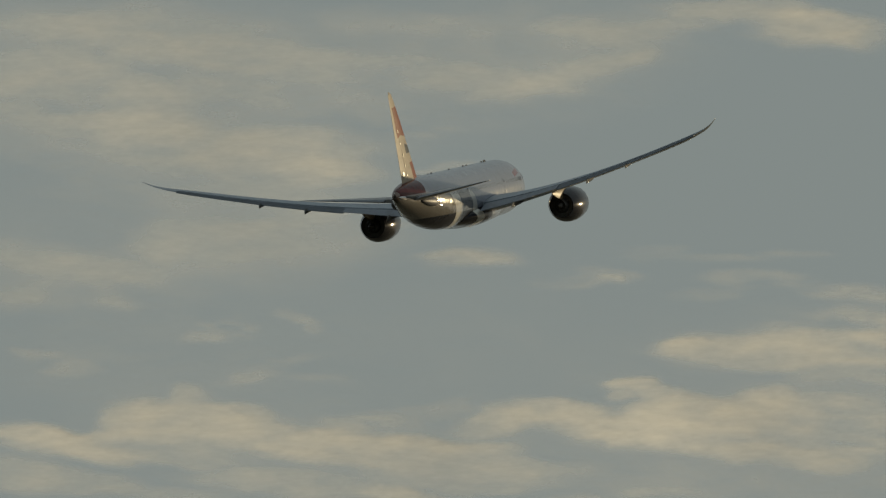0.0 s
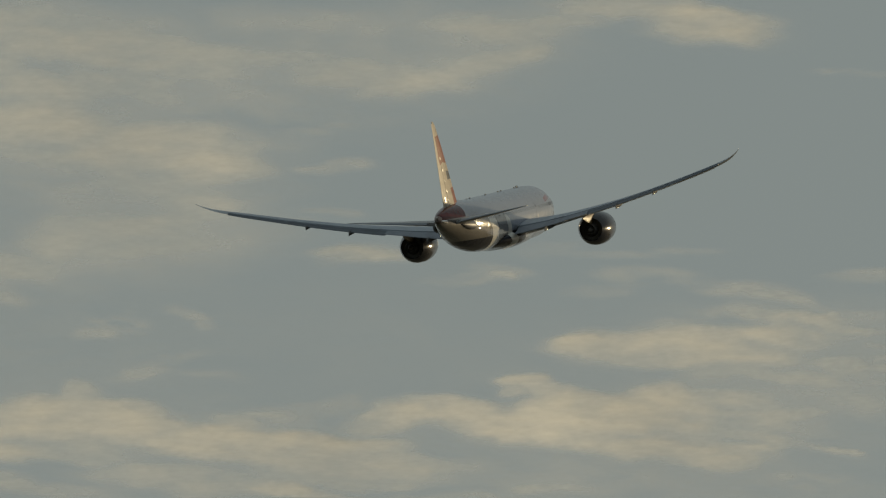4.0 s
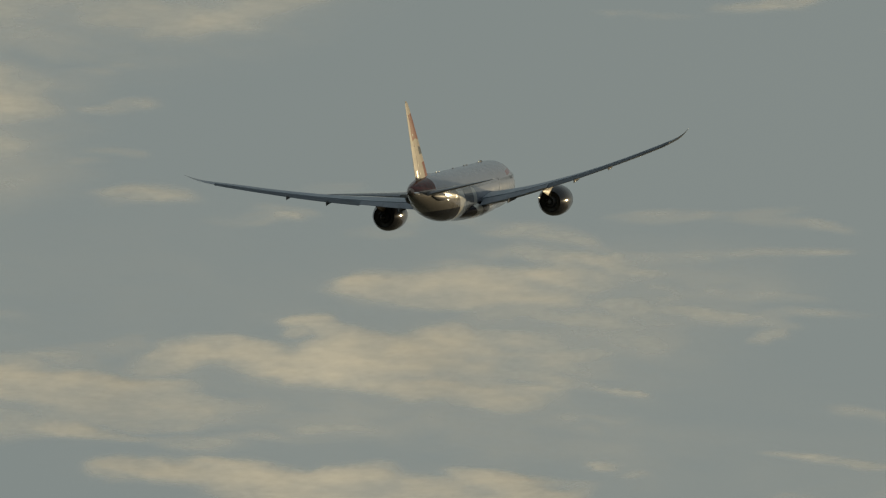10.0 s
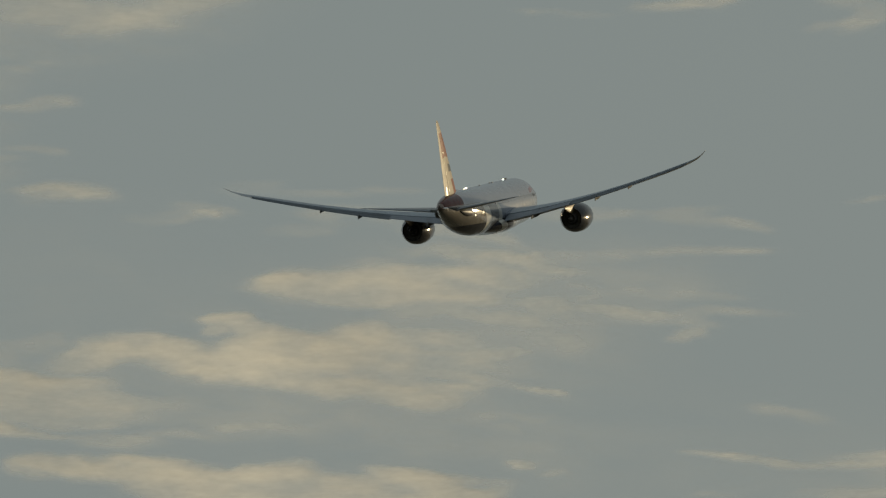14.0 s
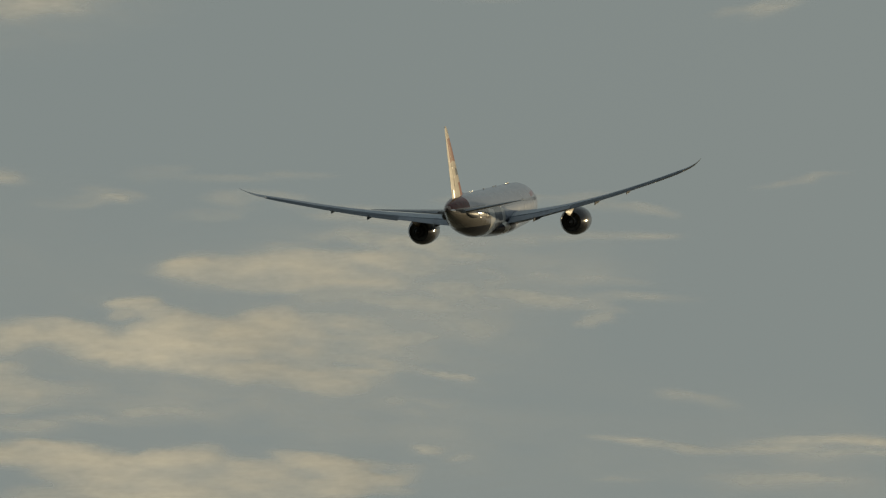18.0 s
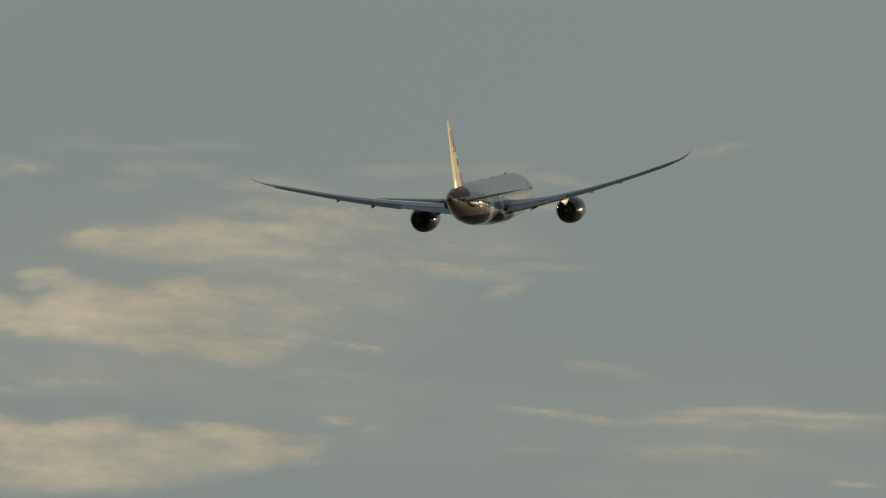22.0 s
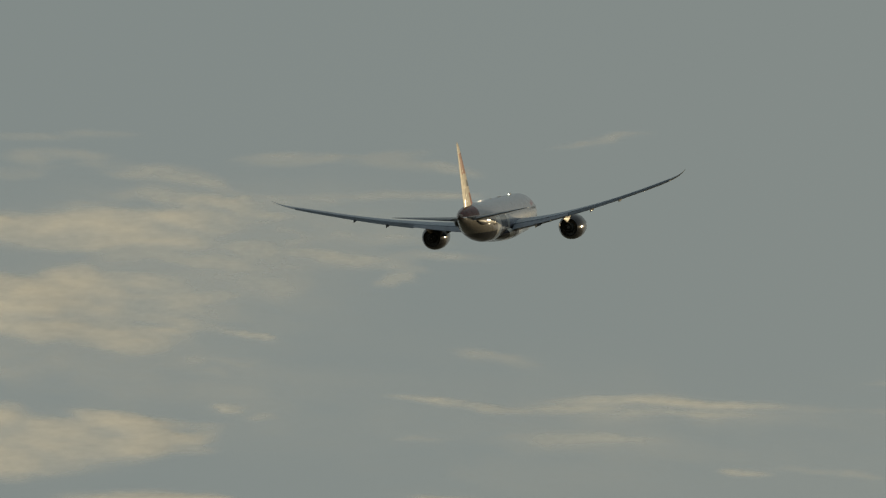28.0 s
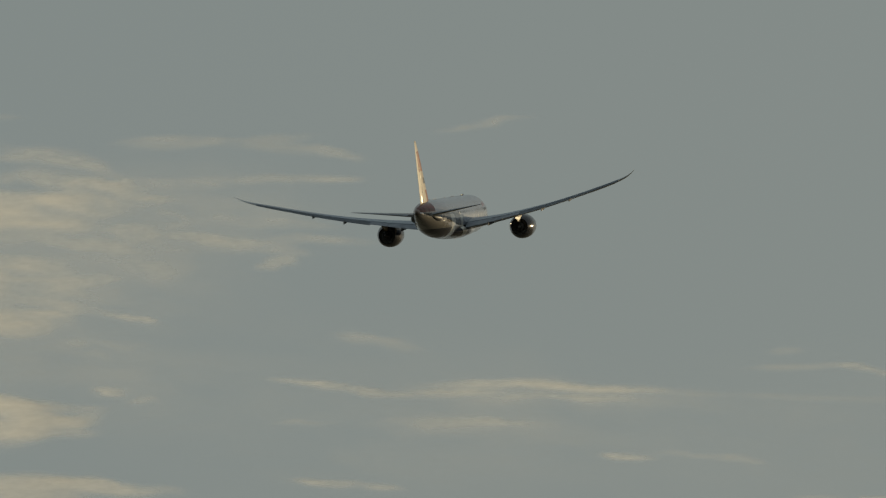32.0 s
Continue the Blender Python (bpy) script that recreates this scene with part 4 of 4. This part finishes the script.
cloud("bank", -143.0, -61.0,
      (-19.8, 4.4, 30.3, 7.3, 3, 0.60), (12.8, 1.9, 36.3, 6.3, 2, 0.60), (-32.6, -3.0, 16.6, 4.3, 8, 0.48), (37.3, 0.7, 21.2, 6.0, -3, 0.43),
      (2.3, -4.0, 36.3, 4.7, 2, 0.32))
cloud("wisp", -139.9, -45.6,
      (1.6, -0.8, 27.2, 7.3, 2, 0.22), (15.5, 5.0, 18.2, 3.7, 0, 0.19), (-17.1, -4.3, 21.2, 4.0, 3, 0.17))
cloud("bank", -122.8, -78.4,
      (-16.7, 0.6, 22.7, 4.0, 4, 0.48), (-0.4, -2.4, 21.2, 3.3, 3, 0.33), (17.1, 1.8, 21.2, 3.0, 2, 0.22))
cloud("bank", -71.1, -94.4,
      (-41.6, -0.9, 27.2, 6.7, 6, 0.56), (-13.7, -0.4, 36.3, 7.3, 3, 0.61), (14.3, -2.8, 27.2, 6.7, 2, 0.58),
      (37.6, -0.9, 24.2, 6.0, -2, 0.54), (56.7, 2.4, 12.7, 3.7, 4, 0.39), (-53.3, 2.6, 12.1, 3.7, 0, 0.37))
cloud("bank", -45.4, -103.0,
      (-18.2, 1.7, 36.3, 10.6, 2, 0.58), (2.8, -6.4, 45.4, 10.0, 3, 0.61), (26.1, -13.4, 36.3, 8.0, 2, 0.47),
      (-25.2, 9.9, 21.2, 4.0, -4, 0.37), (14.4, 8.2, 21.2, 4.0, 4, 0.37))
cloud("bank", 30.7, -103.0,
      (-10.5, 6.8, 15.1, 4.0, 4, 0.39), (3.5, 1.7, 18.2, 4.0, 3, 0.33), (-29.1, 2.8, 21.2, 5.3, 2, 0.37), (15.1, -4.2, 30.3, 6.7, -3, 0.43),
      (-10.5, -6.5, 33.3, 6.7, 2, 0.37), (31.4, -0.7, 15.1, 3.0, -10, 0.24))
cloud("wisp", 33.2, -98.1,
      (0.8, 1.4, 18.2, 3.3, 6, 0.31), (14.8, -1.4, 18.2, 3.3, 4, 0.27), (-15.5, -0.0, 18.2, 3.3, 0, 0.27))
cloud("wisp", -66.2, -80.5,
      (-28.0, -3.1, 30.3, 4.0, 3, 0.17), (4.7, -0.8, 27.2, 3.0, 2, 0.12), (23.3, 3.9, 21.2, 3.0, -3, 0.11))
cloud("sheet", -168.5, 50.8,
      (-2.0, 7.2, 25.7, 5.7, 2, 0.26), (-0.1, -10.9, 25.7, 5.3, 3, 0.24), (-11.8, -0.5, 18.2, 4.7, 0, 0.20), (13.9, 4.2, 15.1, 3.3, 4, 0.15))
cloud("wisp", -128.5, 70.8,
      (4.1, 0.7, 11.5, 3.0, 0, 0.19), (-4.1, -0.7, 9.1, 2.3, 3, 0.14))
cloud("wisp", -120.9, 55.0,
      (5.8, 1.2, 15.7, 4.0, -3, 0.21), (-5.8, -1.2, 13.3, 2.7, 2, 0.16))
cloud("wisp", -131.4, 34.7,
      (7.0, 1.9, 16.6, 2.7, 3, 0.19), (-7.0, -1.9, 12.1, 2.3, 0, 0.12))
cloud("wisp", -115.1, 18.6,
      (0.0, -0.2, 22.7, 4.3, 2, 0.20), (-11.6, 2.6, 15.1, 2.7, -4, 0.13), (11.6, -2.5, 12.1, 2.7, 4, 0.15))
cloud("wisp", -61.5, 8.6,
      (4.7, 0.9, 12.7, 3.0, 0, 0.19), (-4.7, -0.9, 7.9, 2.0, 3, 0.11))
cloud("wisp", 93.2, 92.8,
      (-8.4, 0.3, 14.5, 2.0, 3, 0.30), (8.4, -0.3, 15.1, 2.0, -3, 0.16))
cloud("wisp", 148.9, 99.1,
      (1.6, 0.4, 25.7, 5.0, -5, 0.36), (-17.1, -2.9, 18.2, 2.7, -4, 0.20), (15.5, 2.5, 15.1, 3.3, 0, 0.22))
cloud("wisp", 229.9, 19.8,
      (-7.0, -1.4, 19.7, 2.0, -8, 0.17), (7.0, 1.4, 12.1, 1.7, -4, 0.12))
cloud("streak", 5.1, 19.8,
      (17.5, 0.7, 18.2, 2.0, -2, 0.14), (-17.5, -0.7, 33.3, 2.0, 2, 0.10))
cloud("wisp", -53.7, 9.1,
      (-4.1, 0.9, 9.7, 2.0, 2, 0.22), (4.1, -0.9, 7.3, 1.7, 0, 0.11))
cloud("wisp", 9.4, 5.8,
      (-0.8, 3.5, 30.3, 5.3, 2, 0.16), (22.5, -1.2, 24.2, 4.0, 3, 0.12), (-21.7, -2.3, 27.2, 4.0, -4, 0.12))
cloud("wisp", 64.5, -10.1,
      (0.0, 1.9, 30.3, 4.7, -8, 0.19), (21.0, -3.9, 18.2, 3.7, 4, 0.19), (-21.0, 1.9, 27.2, 4.0, -2, 0.17))
cloud("wisp", 154.2, -32.8,
      (8.2, 3.3, 33.3, 3.0, 0, 0.17), (-8.2, -3.3, 18.2, 2.0, 2, 0.14))
cloud("wisp", 185.3, -71.6,
      (-0.8, 0.1, 19.7, 3.0, 6, 0.19), (12.0, -3.0, 15.1, 2.0, 4, 0.12), (-11.3, 2.9, 12.1, 2.0, 4, 0.12))
cloud("streak", 170.1, -90.5,
      (0.4, 0.3, 33.3, 1.8, 5, 0.31), (-18.2, 2.4, 15.1, 1.5, 4, 0.23), (17.9, -2.7, 15.1, 1.5, 4, 0.23))
cloud("streak", 229.6, -90.7,
      (6.1, 2.2, 33.3, 2.7, -2, 0.30), (-13.7, -2.4, 27.2, 2.3, -3, 0.18), (28.2, 1.5, 27.2, 2.0, 1, 0.24), (-20.7, -1.3, 12.1, 1.7, 2, 0.14))
cloud("streak", 274.2, -92.0,
      (7.0, 1.9, 42.4, 1.8, 1, 0.26), (-7.0, -1.9, 33.3, 1.7, 2, 0.12))
cloud("streak", 282.2, -92.2,
      (-3.1, 1.6, 36.3, 2.0, 1, 0.23), (-21.7, -1.7, 33.3, 1.7, -1, 0.12), (24.8, 0.2, 33.3, 1.7, 2, 0.14))
cloud("veil", 244.1, -100.3,
      (21.0, 6.4, 101.8, 7.7, 1, 0.12), (-21.0, -6.4, 42.9, 5.9, 0, 0.14))
cloud("wisp", 229.0, 19.3,
      (-1.2, 0.1, 21.2, 2.7, -6, 0.20), (-12.8, -2.3, 10.9, 1.7, -6, 0.12), (14.0, 2.2, 12.1, 1.7, -2, 0.10))
cloud("wisp", 144.5, 8.4,
      (-9.9, 3.2, 33.3, 3.0, -4, 0.17), (18.1, -0.3, 24.2, 2.7, 8, 0.15), (-37.9, 0.6, 27.2, 2.3, -4, 0.12), (29.7, -3.6, 12.1, 1.7, 6, 0.10))
cloud("streak", 147.1, -5.3,
      (1.6, 0.2, 39.3, 2.0, -1, 0.10), (-26.4, -1.0, 27.2, 2.7, 0, 0.12), (24.8, 0.9, 12.1, 1.7, -2, 0.10))
cloud("sheet", 58.9, -5.6,
      (3.5, -2.0, 30.3, 5.0, 4, 0.24), (-17.5, 0.8, 24.2, 4.3, 0, 0.21), (-12.8, 6.8, 27.2, 3.0, 6, 0.17), (26.8, -5.5, 27.2, 4.3, 4, 0.14))
cloud("veil", 71.0, -45.0,
      (14.8, 32.6, 96.4, 19.2, 3, 0.22), (-3.9, 2.3, 88.4, 23.6, 2, 0.17), (-10.9, -34.9, 69.6, 14.7, 2, 0.10))
cloud("sheet", 55.1, -30.7,
      (-3.1, -0.7, 34.8, 5.0, 2, 0.23), (-13.6, 4.4, 24.2, 3.7, 0, 0.19), (16.7, -3.7, 27.2, 3.7, 3, 0.16))
cloud("wisp", 105.9, -30.5,
      (-3.9, -0.9, 39.3, 6.0, 0, 0.13), (24.1, -3.3, 27.2, 4.0, 3, 0.10), (-20.2, 4.2, 21.2, 2.7, 4, 0.16))
cloud("wisp", 54.3, -47.6,
      (-12.8, -0.8, 30.3, 3.7, -2, 0.21), (12.8, 0.8, 18.2, 2.3, 2, 0.12))
cloud("wisp", 47.7, -64.5,
      (-1.6, 0.5, 22.7, 5.3, 2, 0.21), (-8.5, -3.7, 18.2, 3.7, 0, 0.17), (10.1, 3.3, 12.1, 2.7, 4, 0.12))
cloud("wisp", 69.8, -74.9,
      (-2.7, -3.6, 12.1, 2.0, 4, 0.14), (12.4, 2.0, 12.1, 2.0, 2, 0.12), (-9.7, 1.6, 12.1, 2.0, 0, 0.11))
cloud("wisp", 63.0, -94.5,
      (14.6, 2.9, 7.9, 2.0, 0, 0.17), (-14.6, -2.9, 18.2, 3.0, 2, 0.23))
cloud("bank", 51.9, -105.2,
      (-5.8, 1.5, 30.3, 5.3, 3, 0.43), (-15.1, -2.7, 24.2, 4.7, 0, 0.41), (12.8, 6.2, 12.1, 2.3, 4, 0.20), (8.2, -5.0, 18.2, 2.7, 2, 0.26))
cloud("bank", 59.5, -133.8,
      (-18.1, 2.2, 42.4, 6.7, 3, 0.54), (9.9, 0.8, 33.3, 4.0, 4, 0.37), (30.9, 1.3, 21.2, 3.0, 2, 0.26), (-22.7, -4.3, 42.4, 5.3, 0, 0.47))
cloud("streak", 172.7, -130.1,
      (-0.8, 0.2, 27.2, 2.2, 3, 0.30), (-14.8, 1.3, 9.1, 1.5, 4, 0.19), (15.5, -1.5, 12.1, 1.5, 2, 0.18))
cloud("wisp", 159.7, -105.3,
      (-5.2, 0.7, 12.7, 1.7, 3, 0.19), (5.2, -0.7, 9.1, 1.3, 2, 0.11))
cloud("wisp", 222.0, -105.4,
      (1.2, -0.2, 30.3, 2.3, 0, 0.09), (-22.1, 0.8, 18.2, 1.7, 0, 0.08), (21.0, -0.6, 15.1, 1.7, 2, 0.08))
cloud("streak", 289.9, -118.0,
      (-1.6, 0.2, 13.9, 2.0, 3, 0.30), (-6.2, 0.9, 7.3, 1.7, 0, 0.18), (7.8, -1.0, 9.1, 1.3, 3, 0.14))
cloud("wisp", 328.0, -119.1,
      (-7.0, 0.8, 18.2, 1.7, 2, 0.16), (7.0, -0.8, 12.1, 1.3, 0, 0.11))
cloud("streak", 366.8, -78.5,
      (-3.9, -1.9, 27.2, 1.8, -2, 0.18), (17.1, -2.1, 12.1, 2.0, 4, 0.23), (-13.2, 4.0, 9.1, 2.0, -3, 0.10))
cloud("streak", 374.6, -93.4,
      (-16.3, 0.5, 36.3, 1.7, 1, 0.12), (16.3, -0.5, 21.2, 1.7, 0, 0.10))
cloud("wisp", 379.2, -134.6,
      (11.6, -0.7, 18.2, 2.0, 0, 0.20), (-11.6, 0.7, 15.1, 1.7, 0, 0.11))
cloud("wisp", 398.4, -83.6,
      (-4.1, 0.9, 12.1, 1.7, 4, 0.19), (4.1, -0.9, 15.1, 1.7, 2, 0.16))
cloud("veil", -200.8, -10.3,
      (-46.6, 35.7, 139.3, 76.6, 2, 0.09), (83.9, -13.2, 112.5, 58.9, 0, 0.06), (-37.3, -22.5, 112.5, 35.4, 3, 0.09))
cloud("veil", 27.8, -41.7,
      (-61.3, -32.6, 166.1, 44.2, 2, 0.08), (-19.4, 9.3, 112.5, 44.2, 2, 0.08), (80.8, 23.3, 85.7, 32.4, 0, 0.08))
cloud("veil", 184.5, -94.3,
      (-52.4, 7.0, 187.5, 38.3, 1, 0.05), (52.4, -7.0, 112.5, 32.4, 0, 0.05))
cloud("veil", 230.1, -93.9,
      (11.6, -23.3, 214.3, 47.1, 0, 0.06), (-163.1, 32.6, 96.4, 67.8, 2, 0.07), (151.4, -9.3, 112.5, 41.3, 0, 0.05))
cloud("bank", -26.3, -110.4,
      (11.6, 7.9, 42.4, 10.0, 3, 0.39), (-37.3, -5.4, 54.5, 10.6, 2, 0.48), (25.6, -2.6, 36.3, 7.3, 2, 0.33))
cloud("bank", -256.7, -58.5,
      (-16.3, -1.2, 45.4, 7.3, 6, 0.33), (21.0, -3.5, 48.4, 6.0, 3, 0.28), (-4.7, 4.7, 18.2, 4.7, -6, 0.28))
cloud("bank", 6.1, -57.5,
      (9.3, 6.1, 36.3, 13.3, 3, 0.43), (16.3, -5.6, 45.4, 6.7, 3, 0.26), (-25.6, -0.5, 24.2, 6.0, 4, 0.32))
cloud("wisp", 211.2, 92.6,
      (7.3, -1.6, 14.5, 8.0, -10, 0.25), (-0.2, 5.4, 18.2, 4.7, 0, 0.17), (-7.1, -3.9, 12.1, 3.3, -6, 0.11))
cloud("bank", 20.0, -103.2,
      (16.3, 1.4, 24.2, 6.7, 2, 0.37), (-16.3, -1.4, 27.2, 6.0, 0, 0.32))
cloud("sheet", -190.7, 31.6,
      (-5.4, 13.6, 72.6, 24.0, 2, 0.23), (-19.4, -9.7, 69.6, 20.0, 2, 0.20), (24.8, -3.9, 39.3, 16.6, 0, 0.14))
build_clouds()


# ---- what moves ----
FLIGHT_ROWS = [
    (0.0, flown(-29.79, 1106.68, 188.37, 11.97, -4.26, -9.76)),
    (0.5, flown(-27.99, 1114.76, 189.24, 11.94, -4.16, -9.73)),
    (1.0, flown(-26.11, 1122.84, 190.33, 11.91, -4.09, -9.71)),
    (1.5, flown(-24.46, 1130.99, 191.24, 11.88, -4.03, -9.70)),
    (2.0, flown(-22.78, 1139.14, 192.26, 11.87, -3.99, -9.71)),
    (2.5, flown(-20.87, 1147.30, 193.25, 11.85, -3.96, -9.73)),
    (4.5, flown(-13.81, 1179.86, 197.23, 11.81, -3.92, -9.90)),
    (5.0, flown(-11.89, 1187.94, 198.21, 11.81, -3.91, -9.95)),
    (5.5, flown(-10.57, 1195.96, 199.29, 11.80, -3.89, -10.00)),
    (6.0, flown(-8.80, 1203.95, 200.26, 11.79, -3.88, -10.06)),
    (6.5, flown(-6.99, 1211.89, 201.28, 11.78, -3.86, -10.11)),
    (7.0, flown(-5.34, 1219.79, 202.31, 11.77, -3.83, -10.16)),
    (7.5, flown(-3.91, 1227.64, 203.32, 11.75, -3.80, -10.21)),
    (8.0, flown(-2.21, 1235.44, 204.31, 11.73, -3.76, -10.26)),
    (8.5, flown(-0.47, 1243.19, 205.31, 11.72, -3.71, -10.31)),
    (9.0, flown(1.50, 1250.90, 206.24, 11.70, -3.66, -10.36)),
    (9.5, flown(2.95, 1258.57, 207.16, 11.67, -3.59, -10.40)),
    (10.0, flown(4.65, 1266.18, 208.15, 11.65, -3.52, -10.44)),
    (10.5, flown(6.26, 1273.76, 209.07, 11.62, -3.45, -10.48)),
    (11.0, flown(8.20, 1281.29, 210.07, 11.60, -3.37, -10.51)),
    (11.5, flown(9.68, 1288.79, 211.05, 11.57, -3.28, -10.54)),
    (12.0, flown(11.43, 1296.25, 212.00, 11.54, -3.19, -10.57)),
    (12.5, flown(12.91, 1303.71, 212.88, 11.51, -3.10, -10.60)),
    (13.0, flown(14.88, 1311.14, 213.79, 11.47, -3.00, -10.62)),
    (13.5, flown(16.37, 1318.57, 214.69, 11.44, -2.91, -10.64)),
    (14.0, flown(18.13, 1325.96, 215.68, 11.41, -2.81, -10.66)),
    (14.5, flown(19.78, 1333.37, 216.56, 11.38, -2.71, -10.68)),
    (16.5, flown(26.49, 1363.10, 220.10, 11.26, -2.36, -10.75)),
    (17.0, flown(28.24, 1370.57, 221.09, 11.23, -2.29, -10.76)),
    (17.5, flown(29.89, 1378.07, 222.07, 11.20, -2.22, -10.78)),
    (18.0, flown(31.50, 1385.62, 223.01, 11.18, -2.17, -10.79)),
    (18.5, flown(33.06, 1393.21, 223.91, 11.16, -2.12, -10.81)),
    (19.0, flown(34.88, 1400.83, 224.85, 11.14, -2.08, -10.82)),
    (19.5, flown(36.53, 1408.51, 225.81, 11.12, -2.05, -10.84)),
    (20.0, flown(38.20, 1416.25, 226.71, 11.10, -2.04, -10.86)),
    (20.5, flown(39.72, 1424.04, 227.68, 11.09, -2.03, -10.88)),
    (21.0, flown(41.37, 1431.87, 228.66, 11.07, -2.04, -10.90)),
    (21.5, flown(42.99, 1439.78, 229.50, 11.06, -2.06, -10.92)),
    (22.0, flown(44.92, 1447.72, 230.42, 11.05, -2.09, -10.95)),
    (22.5, flown(46.63, 1455.71, 231.32, 11.05, -2.13, -10.97)),
    (23.0, flown(48.22, 1463.75, 232.23, 11.04, -2.19, -11.00)),
    (23.5, flown(50.06, 1471.83, 233.11, 11.03, -2.25, -11.02)),
    (24.0, flown(51.83, 1479.96, 233.93, 11.02, -2.32, -11.05)),
    (24.5, flown(53.34, 1488.12, 234.68, 11.01, -2.40, -11.08)),
    (25.0, flown(55.19, 1496.24, 235.70, 11.00, -2.49, -11.10)),
    (25.5, flown(56.77, 1504.39, 236.59, 10.99, -2.57, -11.14)),
    (27.5, flown(63.67, 1536.59, 240.60, 10.89, -2.92, -11.24)),
    (28.0, flown(64.87, 1544.49, 241.44, 10.85, -2.99, -11.26)),
    (28.5, flown(66.82, 1552.22, 242.46, 10.79, -3.04, -11.27)),
    (29.0, flown(68.45, 1559.83, 243.30, 10.73, -3.07, -11.28)),
    (29.5, flown(70.42, 1567.25, 244.09, 10.65, -3.08, -11.28)),
    (30.0, flown(71.84, 1574.47, 244.92, 10.55, -3.07, -11.27)),
    (30.5, flown(73.29, 1581.42, 245.80, 10.44, -3.01, -11.24)),
    (31.0, flown(75.16, 1588.05, 246.61, 10.30, -2.92, -11.20)),
    (31.5, flown(76.62, 1594.38, 247.25, 10.14, -2.78, -11.13)),
    (32.0, flown(77.98, 1600.32, 247.93, 9.96, -2.58, -11.05)),
]


def motions():
    walk(airliner, FLIGHT_ROWS)
    # the beacons turn once in 5.8 s and look back at 1.0 s
    for head in BEACON_HEADS:
        rest = head.location.z
        rows = []
        for k in range(33):
            angle = (k - 1.0) * 360 / 5.8 + 9.0
            rows.append((float(k), pose(0, head["station"], rest, 0, 0 if head["up"] > 0 else 180, angle)))
        walk(head, rows)


motions()
